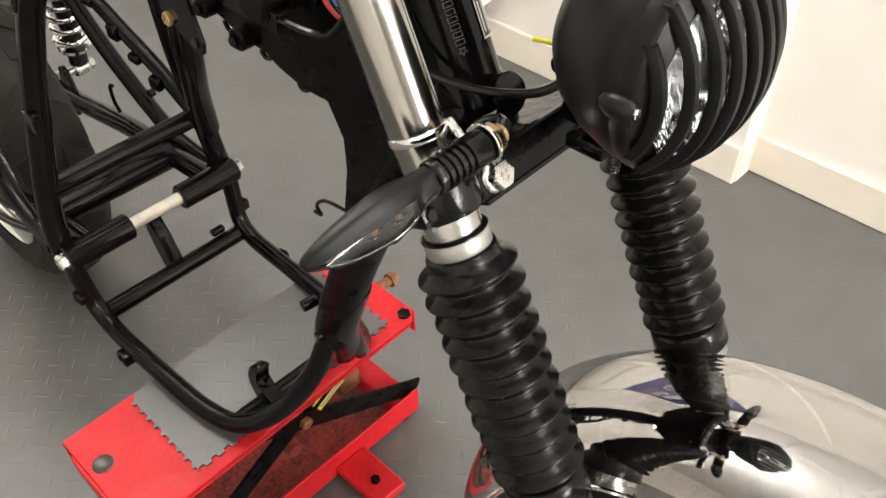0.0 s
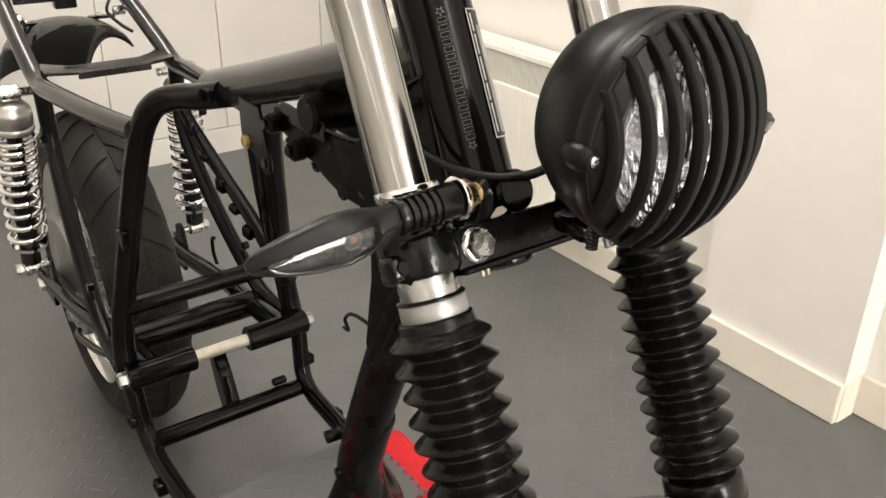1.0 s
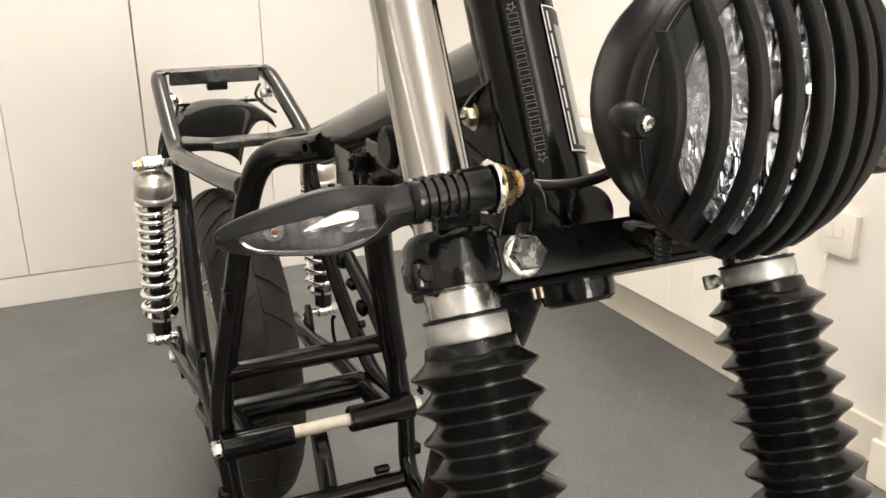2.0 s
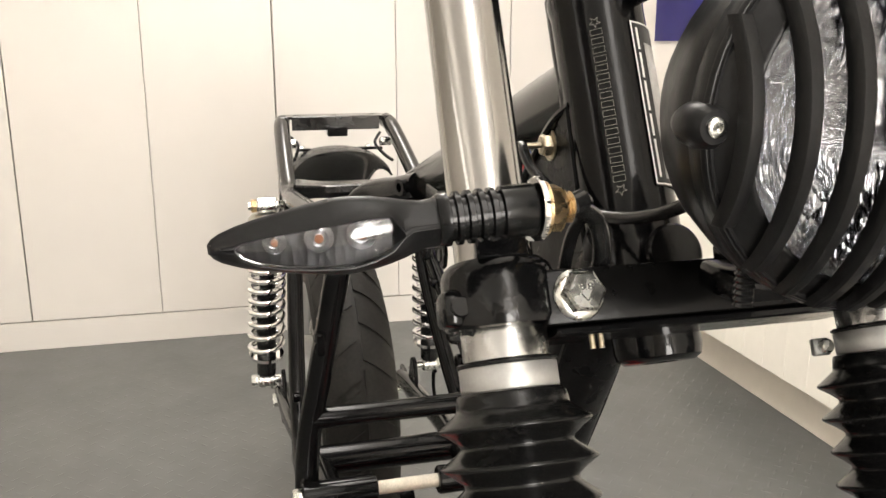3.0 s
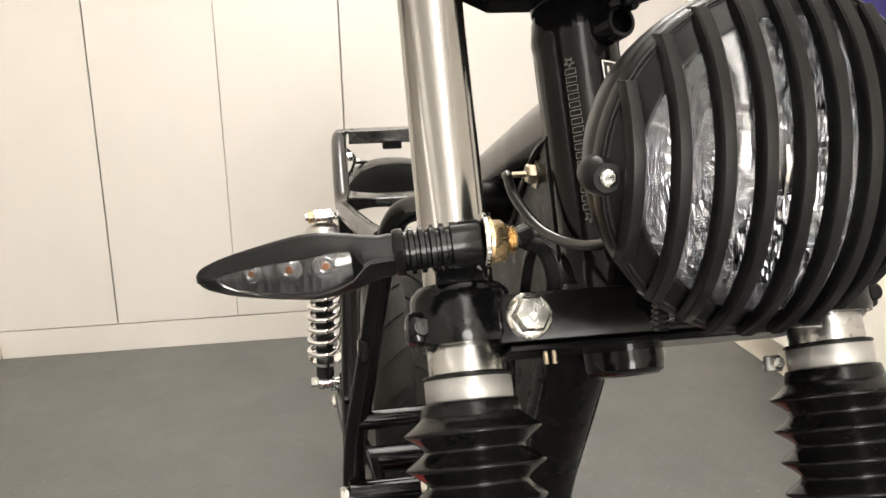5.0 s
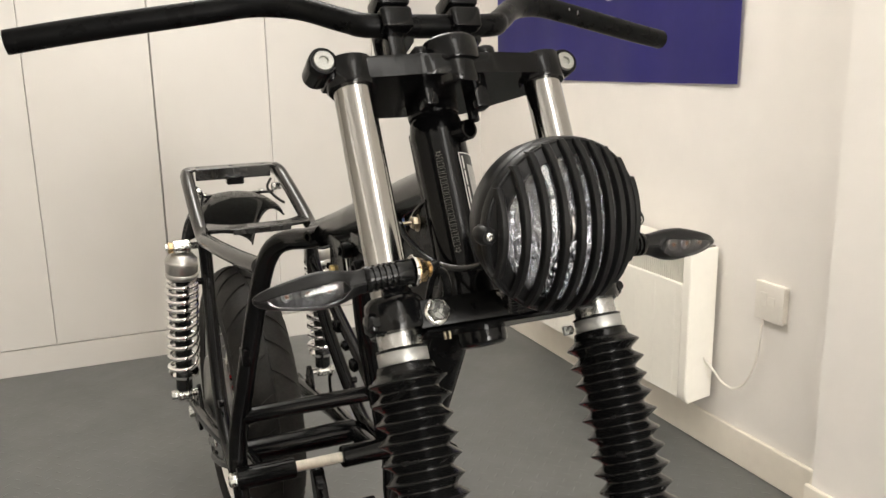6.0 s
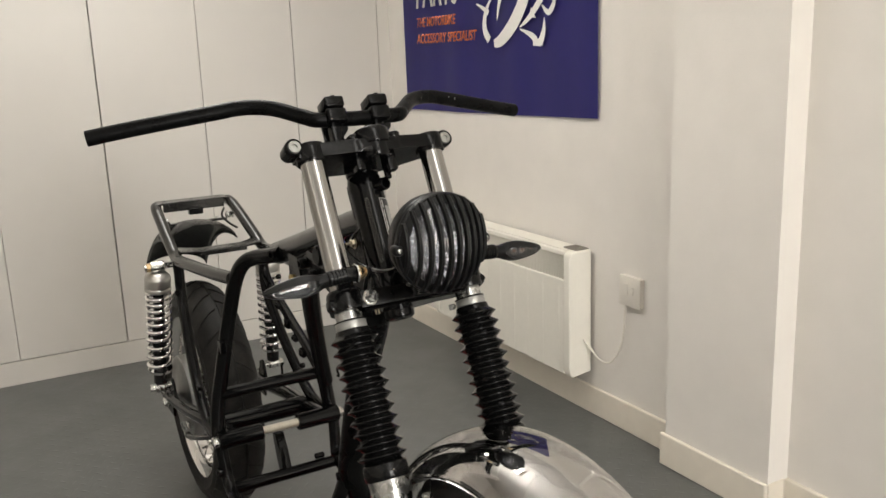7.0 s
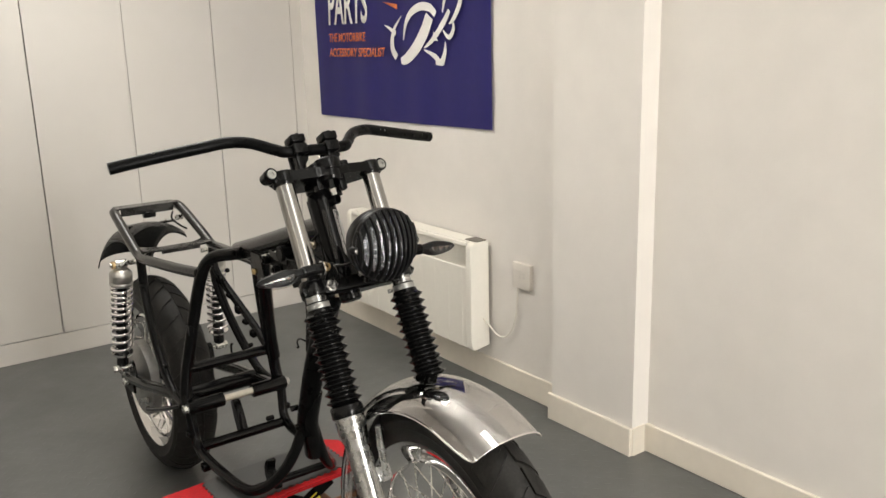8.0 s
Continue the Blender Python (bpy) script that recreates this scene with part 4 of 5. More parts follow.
part("head_web", tube([on_fork(-0.012, 0.0, HN - 0.016), on_fork(-0.012, 0.06, HN - 0.016), on_fork(-0.0125, 0.150, HN - 0.016)], 0.0105, 16), M_BLACK, frame_m)


def on_head(ang, s, lift=0.0):
    """A frame on the head tube's skin: x round it, y down it, z outwards."""
    c = on_fork(0, s, HN)
    out = Vector((1, 0, 0)) * math.sin(radians(ang)) + N * math.cos(radians(ang))
    side = out.cross(D) * -1
    m = Matrix((D.cross(out), D, out)).transposed().to_4x4()
    m.translation = c + out * (0.0258 + lift)
    return m


# stamped characters as plain bars, with a star at each end
def star(m, r):
    """A stamped five-pointed outline."""
    def ring(q):
        return [((q if k % 2 == 0 else q * 0.42) * math.sin(math.pi * k / 5), (q if k % 2 == 0 else q * 0.42) * math.cos(math.pi * k / 5)) for k in range(10)]
    bm, o, i = None, ring(r), ring(r * 0.80)
    for k in range(10):
        j = (k + 1) % 10
        bm = plate([o[k], o[j], i[j], i[k]], 0.0003, m, bm=bm)
    return bm


for k in range(17):
    stamp_m = on_head(-31, 0.0392 + 0.00508 * k, 0.0002)
    w_, h_, k_ = 0.0017, 0.0032, 0.0001
    for lo_, hi_ in (((-h_, -w_), (h_, -w_ + 2 * k_)), ((-h_, w_ - 2 * k_), (h_, w_)), ((-h_, -w_ + 2 * k_), (-h_ + 2 * k_, w_ - 2 * k_)), ((h_ - 2 * k_, -w_ + 2 * k_), (h_, w_ - 2 * k_))):
        part("stamped_bar", plate([lo_, (hi_[0], lo_[1]), hi_, (lo_[0], hi_[1])], 0.0003, stamp_m), M_STAMP, frame_m, smooth=0)
for s_ in (0.0335, 0.1265):
    part("stamped_star", star(on_head(-31, s_, 0.0002), 0.0034), M_STAMP, frame_m, smooth=0)


def curved(a0, a1, s0, s1, lift, thick, n=8):
    bm = bmesh.new()
    rows = []
    for r in (lift, lift + thick):
        for s_ in (s0, s1):
            rows.append([bm.verts.new(on_head(a0 + (a1 - a0) * k / n, s_, r).translation) for k in range(n + 1)])
    a, b, c, d = rows
    for k in range(n):
        bm.faces.new((c[k], c[k + 1], d[k + 1], d[k]))
        bm.faces.new((a[k], b[k], b[k + 1], a[k + 1]))
        bm.faces.new((a[k], a[k + 1], c[k + 1], c[k]))
        bm.faces.new((b[k], d[k], d[k + 1], b[k + 1]))
    return bm


plate_l = part("maker_plate", curved(11, 62, 0.034, 0.126, 0.0003, 0.0006), M_STICKER, frame_m, "black maker's plate with a white border and small print")
for a0, a1, s0, s1 in ((10.5, 12.3, 0.0345, 0.1255), (59, 61, 0.0345, 0.1255), (12.5, 58.8, 0.0345, 0.0353), (12.5, 58.8, 0.1247, 0.1255)):
    part("border_line", curved(a0, a1, s0, s1, 0.0010, 0.0002, 4), M_INKW, plate_l)
for s0, s1 in ((0.038, 0.0505), (0.0525, 0.0665), (0.0685, 0.085), (0.087, 0.099), (0.101, 0.1215)):
    part("print_bar", curved(17, 20, s0, s1, 0.0010, 0.0002, 2), M_INKW, plate_l)
part("print_panel", curved(28, 52, 0.046, 0.122, 0.0010, 0.0002, 6), M_PLATEGREY, plate_l)

# backbone, down tube, gusset plates
part("backbone", tube([(0, -0.528, 0.950), (0, -0.44, 0.924), (0, -0.30, 0.880), (0, -0.18, 0.843), (0, -0.085, 0.815)], 0.0225, 24), M_DUSTY, frame_m, "dusty black backbone tube")
part("down_tube", tube([(-0.006, -0.578, 0.870), (-0.006, -0.535, 0.80), (-0.006, -0.475, 0.69), (-0.005, -0.425, 0.575), (-0.003, -0.392, 0.49), (-0.002, -0.382, 0.455)], 0.0224, 28), M_BLACKDULL, frame_m)
GUS = [(-0.537, 0.937), (-0.520, 0.925), (-0.487, 0.897), (-0.455, 0.866), (-0.42, 0.860), (-0.35, 0.858), (-0.295, 0.853), (-0.292, 0.840), (-0.309, 0.834), (-0.345, 0.822), (-0.375, 0.822), (-0.387, 0.813), (-0.42, 0.805), (-0.450, 0.808), (-0.466, 0.778), (-0.466, 0.745), (-0.458, 0.705), (-0.452, 0.672), (-0.470, 0.660), (-0.52, 0.75), (-0.574, 0.85)]
for x in (-0.025, 0.0125):
    g = part("gusset", plate(GUS, 0.004, side_at(x), 0.001), M_BLACKDULL, frame_m, "black pressed gusset plate", smooth=0)
    for y, z, r in ((-0.325, 0.835, 0.008), (-0.372, 0.826, 0.006), (-0.418, 0.815, 0.006)):
        lug = tube([(x, y + r * math.cos(a), z - 0.006 + r * math.sin(a)) for a in [math.pi * (1 + k / 8) for k in range(9)]], 0.0022, 8, 0)
        part("wire_hook", lug, M_BLACK, g)
    for y, z in ((-0.525, 0.82), (-0.53, 0.785), (-0.51, 0.76)):
        part("hole_rim", lathe([(0.0048, -0.0032), (0.0062, -0.0032), (0.0062, 0.0032), (0.0048, 0.0032)], (x, y, z), (1, 0, 0), 16), M_BLACKDULL, g)
    part("ridge", tube([(x * 0.95, -0.537, 0.937), (x * 1.08, -0.520, 0.926), (x * 1.08, -0.487, 0.898), (x * 1.08, -0.455, 0.867), (x * 1.08, -0.40, 0.860)], 0.0032, 8), M_BLACK, g)
tb = part("tank_bolt", hexbolt((-0.0265, -0.517, 0.9135), (-1, 0, 0), 0.0066, 0.0065), M_BRONZE, frame_m, "tarnished zinc bolt")
part("bolt_washer", rod((-0.0262, -0.517, 0.9135), (-0.0278, -0.517, 0.9135), 0.0092, 18), M_BRONZE, tb)
part("bolt_stud", rod((-0.0325, -0.517, 0.9135), (-0.048, -0.515, 0.913), 0.0018, 10), M_BRONZE, tb)
# wiring and switch blocks under the backbone
for sx in (-1, 1):
    for y, z, r in ((-0.305, 0.841, 0.0095), (-0.352, 0.829, 0.0105)):
        part("mount_bush", rod((0.0265 * sx, y, z), (0.0400 * sx, y, z), r, 20, bevel=0.002), M_BLACKDULL, frame_m)
        part("bush_bolt", hexbolt((0.0402 * sx, y, z), (sx, 0, 0), 0.0055, 0.004), M_BLACK, frame_m)
part("coil_can", rod((-0.036, -0.376, 0.868), (0.036, -0.376, 0.868), 0.0175, 28, bevel=0.003), M_BLACKDULL, bike, "black cylinder under the backbone")
part("coil_bracket", box((-0.031, -0.400, 0.848), (-0.0285, -0.318, 0.866), 0.001, seg=1), M_BLACK, bike)
for sx, y, z in ((-1, -0.144, 0.8265), (1, -0.144, 0.8265)):
    part("hoop_lug", lathe([(0.0048, -0.004), (0.0088, -0.004), (0.0088, 0.005), (0.0048, 0.005), (0.0048, -0.004)], (0.033 * sx, y, z), (sx, -0.35, 0), 20), M_BLACK, frame_m)
for k, (mat, dx, dz) in enumerate(((M_BLUE, 0.0, 0.0), (M_REDWIRE, -0.003, -0.008), (M_CABLE, 0.004, -0.014), (M_CABLE, 0.002, 0.008))):
    w = tube([(-0.006 + dx, -0.430, 0.902 + dz), (-0.013 + dx, -0.448, 0.893 + dz), (-0.014 + dx, -0.470, 0.886 + dz), (-0.009 + dx, -0.495, 0.882 + dz), (-0.004, -0.52, 0.890 + dz)], 0.0018, 8)
    part("wire", w, mat, bike, ("blue", "red", "black", "black")[k] + " loom wire")
part("headlight_cable", tube([(-0.042, -0.512, 0.906), (-0.046, -0.521, 0.914), (-0.046, -0.540, 0.903), (-0.040, -0.575, 0.891), (-0.032, -0.615, 0.891), (-0.024, -0.650, 0.901), (-0.014, -0.668, 0.915)], 0.0031, 12), M_CABLE, bike, "black headlight cable")
part("loom", tube([(0.022, -0.50, 0.86), (0.026, -0.54, 0.850), (0.02, -0.585, 0.846), (0.0, -0.60, 0.845), (-0.03, -0.60, 0.846), (-0.04, -0.58, 0.83)], 0.0036, 10), M_CABLE, bike)
part("indicator_lead", tube([(-0.074, -0.664, 0.907), (-0.062, -0.655, 0.900), (-0.055, -0.648, 0.885), (-0.053, -0.640, 0.87), (-0.045, -0.62, 0.86)], 0.0040, 10), M_CABLE, bike)
part("wire", tube([(0.050, -0.625, 0.890), (0.053, -0.636, 0.882), (0.050, -0.648, 0.874), (0.040, -0.655, 0.866), (0.030, -0.650, 0.858)], 0.0026, 8), M_CABLE, bike, "black lead")
part("tag_wire", tube([(0.036, -0.600, 0.894), (0.042, -0.612, 0.893), (0.050, -0.625, 0.890)], 0.0020, 8), M_YELLOW, bike, "yellow lead end")

# rear frame: both sides
for sx in (-1, 1):
    def q(x, y, z):
        return (x * sx, y, z)
    part("side_hoop", tube([q(0.016, -0.150, 0.828), q(0.030, -0.110, 0.817), q(0.044, -0.068, 0.808), q(0.060, -0.040, 0.793), q(0.072, -0.020, 0.760), q(0.083, -0.002, 0.700), q(0.096, 0.014, 0.620), q(0.109, 0.024, 0.545), q(0.119, 0.029, 0.490), q(0.125, 0.028, 0.440), q(0.127, 0.018, 0.40)], 0.0152, 18), M_BLACK, frame_m, "bent black side tube")
    part("seat_rail", tube([q(0.078, -0.015, 0.760), q(0.090, 0.10, 0.750), q(0.104, 0.28, 0.738), q(0.105, 0.35, 0.736), q(0.104, 0.42, 0.762), q(0.101, 0.50, 0.795), q(0.098, 0.56, 0.818), q(0.094, 0.588, 0.824)], 0.0138, 16), M_DUSTY, frame_m, "dusty black seat rail")
    part("rear_strut", tube([q(0.104, 0.350, 0.728), q(0.103, 0.350, 0.65), q(0.106, 0.328, 0.595), q(0.112, 0.275, 0.525), q(0.119, 0.20, 0.455), q(0.123, 0.13, 0.412), q(0.126, 0.05, 0.402)], 0.0125, 16), M_BLACK, frame_m)
    part("lower_rail", tube([q(0.128, 0.012, 0.42), q(0.126, 0.004, 0.37), q(0.123, -0.006, 0.325), q(0.122, -0.035, 0.304), q(0.122, -0.08, 0.299), q(0.120, -0.16, 0.298), q(0.116, -0.24, 0.298), q(0.104, -0.292, 0.3025), q(0.080, -0.328, 0.323), q(0.052, -0.356, 0.362), q(0.030, -0.376, 0.412), q(0.012, -0.388, 0.47)], 0.0125, 18), M_BLACK, frame_m, "bent black cradle tube")
    for y, z in ((-0.085, 0.290), (0.0, 0.345)):
        lug = part("peg_lug", box((0.133 * sx - 0.010, y - 0.0105, z - (0.0125 if y < -0.05 else 0.008)), (0.133 * sx + 0.010, y + 0.0105, z + 0.007), 0.003), M_BLACK, frame_m)
        part("lug_pin", rod(q(0.1432, y, z), q(0.1448, y, z), 0.0048, 12), M_BLACKDULL, lug)
    part("side_tab", box((0.106 * sx - 0.006, -0.005, 0.60), (0.106 * sx + 0.006, 0.02, 0.628), 0.002, seg=1), M_BLACK, frame_m)
    for yy, zz in ((0.300, 0.665), (0.175, 0.472)):
        part("cable_lug", rod(q(0.118, yy, zz), q(0.128, yy, zz), 0.0065, 12, bevel=0.001), M_BLACK, frame_m)
    if sx > 0:  # the right side has a second, straighter strut with lugs
        part("strut_bar", tube([q(0.104, 0.352, 0.690), q(0.106, 0.330, 0.650), q(0.110, 0.21, 0.590), q(0.113, 0.113, 0.545), q(0.116, 0.045, 0.502)], 0.0115, 14), M_BLACK, frame_m)
        for y, z, w in ((0.300, 0.640, 0.020), (0.250, 0.606, 0.014), (0.195, 0.577, 0.024), (0.150, 0.552, 0.014), (0.105, 0.530, 0.020)):
            part("strut_lug", box((0.094, y - 0.014, z - w / 2), (0.106, y + 0.010, z + w / 2), 0.003, seg=1), M_BLACK, frame_m)
    part("cable_hook", tube([q(0.108, 0.272, 0.400), q(0.106, 0.278, 0.418), q(0.106, 0.279, 0.440), q(0.106, 0.275, 0.450), q(0.106, 0.268, 0.452)], 0.0032, 8), M_BLACK, frame_m)
# pieces that only the left side of the frame has
part("reg_plate", plate([(-0.205, 0.84), (-0.252, 0.84), (-0.262, 0.81), (-0.270, 0.787), (-0.268, 0.776), (-0.263, 0.772), (-0.256, 0.771), (-0.247, 0.775), (-0.230, 0.788), (-0.205, 0.80)], 0.004, side_at(-0.022), 0.001), M_BLACK, frame_m, smooth=0)
part("plate_eye", lathe([(0.0, 0.0), (0.0048, 0.0), (0.0052, 0.001), (0.0, 0.001)], (-0.0242, -0.256, 0.783), (-1, 0, 0), 16), M_STRAP, frame_m)
part("reg_bolt", hexbolt((-0.0242, -0.220, 0.796), (-1, 0, 0), 0.0072, 0.005), M_BRASS, frame_m, "yellow plated bolt")
part("coil_stay", tube([(0.05, -0.112, 0.79), (0.060, -0.085, 0.72), (0.075, -0.055, 0.64), (0.098, -0.01, 0.56), (0.118, 0.02, 0.485)], 0.0175, 16), M_BLACK, frame_m, "black left stay")

# crossbars
part("crossbar", rod((-0.117, 0.026, 0.506), (0.117, 0.026, 0.506), 0.0135, 20), M_BLACK, frame_m)
part("crossbar", rod((-0.122, -0.012, 0.306), (0.122, -0.012, 0.306), 0.0130, 20), M_BLACK, frame_m)
part("stand_bracket", plate([(-0.020, 0.300), (0.010, 0.305), (0.022, 0.335), (0.040, 0.378), (0.036, 0.390), (0.020, 0.390), (0.000, 0.362), (-0.014, 0.325)], 0.020, side_at(0.004), 0.003), M_BLACK, frame_m)
part("bracket_pin", rod((0.074, 0.000, 0.322), (0.096, 0.000, 0.322), 0.0065, 14, bevel=0.002), M_BLACK, frame_m)
for sx in (-1, 1):
    part("pivot_sleeve", rod((0.040 * sx, 0.0, 0.413), (0.135 * sx, 0.0, 0.413), 0.0185, 22, bevel=0.002), M_BLACK, frame_m)
    part("pivot_nut", hexbolt((0.1352 * sx, 0.0, 0.413), (sx, 0, 0), 0.0115, 0.011), M_ZINC, frame_m, "bright pivot nut")
part("pivot_spindle", rod((-0.040, 0.0, 0.413), (0.040, 0.0, 0.413), 0.0088, 16), M_PALEWOOD, frame_m, "bare steel pivot spindle")
part("front_clamp", tube([(0.0, -0.42, 0.56), (0.0, -0.392, 0.48), (0.018, -0.37, 0.42), (0.03, -0.35, 0.38)], 0.022, 16), M_BLACK, frame_m)
for y, z, sx in ((-0.372, 0.512, -1), (-0.390, 0.4745, -1), (-0.40, 0.54, 1), (-0.375, 0.49, 1)):
    part("engine_lug", rod((0.012 * sx, y, z), (0.030 * sx, y + 0.004, z - 0.002), 0.0068, 14, bevel=0.0015), M_BLACK, frame_m)
part("lock_hook", plate([(-0.322, 0.300), (-0.276, 0.300), (-0.266, 0.318), (-0.266, 0.340), (-0.274, 0.356), (-0.290, 0.366), (-0.296, 0.360), (-0.284, 0.346), (-0.282, 0.332), (-0.292, 0.322), (-0.320, 0.318)], 0.020, side_at(-0.05), 0.003), M_BLACK, frame_m)
part("hook_bar", rod((-0.108, -0.292, 0.3045), (0.108, -0.292, 0.3045), 0.0095, 14), M_BLACK, frame_m)
part("wire_clip", tube([(-0.020, -0.450, 0.688), (-0.026, -0.430, 0.692), (-0.028, -0.418, 0.682), (-0.026, -0.420, 0.670), (-0.024, -0.408, 0.666)], 0.0018, 8), M_BLACK, bike)
bm = bmesh.new()
rows = []
for k in range(19):
    a = radians(150 - 300 * k / 18)
    rows.append([bm.verts.new((0.0270 + r * math.cos(a) * 1.15, -0.460 + dy, 0.6365 + r * math.sin(a))) for r, dy in ((0.0082, -0.0045), (0.0082, 0.0045), (0.0098, 0.0045), (0.0098, -0.0045))])
for a_, b_ in zip(rows, rows[1:]):
    for k in range(4):
        bm.faces.new((a_[k], a_[(k + 1) % 4], b_[(k + 1) % 4], b_[k]))
bm.faces.new(rows[0])
bm.faces.new(rows[-1][::-1])
part("cable_clip", bm, M_BLACK, frame_m, "curled black cable clip")

# seat rack: flat cross plates at both ends of the rails
part("rear_plate", plate([(-0.1005, 0.566), (-0.1005, 0.590), (-0.088, 0.622), (0.088, 0.622), (0.1005, 0.590), (0.1005, 0.566), (0.086, 0.566), (0.080, 0.576), (-0.080, 0.576), (-0.086, 0.566)], 0.0055, Matrix.Translation((0, 0, 0.8320)), 0.0012), M_DUSTY, frame_m, "dusty black cross plate", smooth=0)
part("plate_lip", box((-0.079, 0.5715, 0.810), (0.079, 0.5755, 0.8345), 0.001, seg=1), M_DUSTY, frame_m, smooth=0)
part("mid_plate", plate([(-0.098, 0.332), (-0.06, 0.318), (0.06, 0.318), (0.098, 0.332), (0.098, 0.405), (0.075, 0.375), (0.05, 0.358), (-0.05, 0.358), (-0.075, 0.375), (-0.098, 0.405)], 0.005, Matrix.Translation((0, 0, 0.750)), 0.001), M_DUSTY, frame_m, "dusty black cross plate", smooth=0)
part("plate_lip", box((-0.055, 0.3135, 0.741), (0.055, 0.3176, 0.752), 0.001, seg=1), M_DUSTY, frame_m, smooth=0)
# black discs laid on the uncut plate, colouring in the dark of three holes
for x in (-0.07, 0.0, 0.07):
    part("plate_hole_dark", lathe([(0.0, 0.0), (0.0042, 0.0), (0.0042, 0.0004)], (x, 0.600, 0.8348), (0, 0, 1), 14), M_CABLE, frame_m)
for sx in (-1, 1):
    part("guard_bracket", box((0.058 * sx - 0.014, 0.588, 0.770), (0.058 * sx + 0.030 * (sx > 0) + 0.014 * (sx < 0), 0.606, 0.775), 0.001, seg=1), M_BLACK, frame_m, smooth=0)
    part("bracket_bolt", hexbolt((0.062 * sx, 0.597, 0.7752), (0, 0, 1), 0.006, 0.005), M_ZINC, frame_m, "bright bolt")
part("latch_block", box((-0.018, 0.553, 0.800), (0.018, 0.5718, 0.817), 0.002, seg=1), M_BLACK, frame_m)
for sx in (-1, 1):
    part("grab_bolt", rod((0.095 * sx, 0.55, 0.79), (0.075 * sx, 0.55, 0.79), 0.008, 14, bevel=0.001), M_ZINC, frame_m, "bright bolt")
    part("wire", tube([(0.085 * sx, 0.60, 0.80), (0.07 * sx, 0.57, 0.785), (0.078 * sx, 0.53, 0.77), (0.088 * sx, 0.50, 0.762)], 0.003, 8), M_CABLE, bike)

# swing arm
AX, AZ, TRAD = 0.545, 0.310, 0.306
for sx in (-1, 1):
    arm = part("swing_arm", tube([(0.098 * sx, 0.0, 0.413), (0.100 * sx, 0.10, 0.40), (0.112 * sx, 0.25, 0.375), (0.116 * sx, 0.40, 0.345), (0.116 * sx, AX + 0.03, AZ + 0.008)], 0.0165, 18), M_BLACK, bike, "black swing arm tube")
    part("axle_plate", plate([(AX - 0.06, AZ - 0.022), (AX + 0.055, AZ - 0.022), (AX + 0.055, AZ + 0.026), (AX - 0.06, AZ + 0.026)], 0.008, side_at(0.122 * sx), 0.002), M_BLACK, arm)
    part("axle_nut", hexbolt((0.1262 * sx, AX, AZ), (sx, 0, 0), 0.0125, 0.012), M_ZINC, arm, "bright axle nut")
    part("shock_stud", rod((0.118 * sx, 0.484, 0.378), (0.172 * sx, 0.484, 0.378), 0.0075, 14), M_ZINC, arm)
    part("stud_nut", hexbolt((0.166 * sx, 0.484, 0.378), (sx, 0, 0), 0.0105, 0.010), M_ZINC, arm)
    part("shock_bracket", plate([(0.452, 0.330), (0.520, 0.322), (0.500, 0.388), (0.484, 0.394), (0.470, 0.386)], 0.007, side_at(0.120 * sx), 0.001), M_BLACK, arm)
    part("adjuster_nut", hexbolt((0.1262 * sx, 0.548, 0.342), (sx, 0, 0), 0.0095, 0.014), M_ZINC, arm, "bright chain adjuster nut")
part("arm_brace", rod((-0.100, 0.115, 0.400), (0.100, 0.115, 0.400), 0.021, 20), M_BLACK, bike, "black swing arm cross tube")

# rear shock absorbers
for sx in (-1, 1):
    t, b = Vector((0.138 * sx, 0.424, 0.706)), Vector((0.150 * sx, 0.484, 0.378))
    d = (b - t).normalized()
    L = (b - t).length
    shock = part("shock_absorber", rod(t + d * 0.16, b - d * 0.012, 0.0165, 24, bevel=0.003), M_CABLE, bike, "chromed rear shock absorber")
    part("top_bell", lathe([(0.0, 0.013), (0.019, 0.014), (0.0225, 0.017), (0.0285, 0.023), (0.0310, 0.027), (0.0312, 0.031), (0.0312, 0.050), (0.0305, 0.0515), (0.0312, 0.053), (0.0325, 0.0590), (0.0310, 0.0625), (0.027, 0.0625)], t, d, 32), M_SATIN, shock, "bright domed spring cover")
    part("top_eye", rod(t - Vector((0.016, 0, 0)), t + Vector((0.016, 0, 0)), 0.0135, 22, bevel=0.002), M_ZINC, shock)
    part("top_stud", rod(t - Vector((0.042 * sx, 0, 0)), t + Vector((0.030 * sx, 0, 0)), 0.0070, 14), M_ZINC, shock)
    part("top_nut", hexbolt(t + Vector((0.0165 * sx, 0, 0)), (sx, 0, 0), 0.0115, 0.009), M_GOLD, shock, "yellow plated nut")
    part("bottom_eye", rod(b - Vector((0.014, 0, 0)), b + Vector((0.014, 0, 0)), 0.0135, 20, bevel=0.002), M_ZINC, shock)
    part("damper_rod", rod(t + d * 0.05, t + d * 0.20, 0.0125, 18), M_CABLE, shock)
    # spring wound round the axis, tight at the top
    u = d.orthogonal().normalized()
    v = d.cross(u)
    turns, sp = 10.5, []
    for k in range(int(turns * 16) + 1):
        f = k / (turns * 16)
        along = 0.065 + 0.211 * (0.66 * f + 0.34 * f * f)
        a = 2 * math.pi * turns * f
        sp.append(t + d * along + (u * math.cos(a) + v * math.sin(a)) * 0.0280)
    part("spring", tube(sp, 0.0050, 10, 0), M_CHROME, shock, "chrome coil spring")
    part("spring_seat", lathe([(0.016, 0.278), (0.0300, 0.278), (0.0300, 0.284), (0.020, 0.290), (0.016, 0.290)], t, d, 28), M_CHROME, shock)


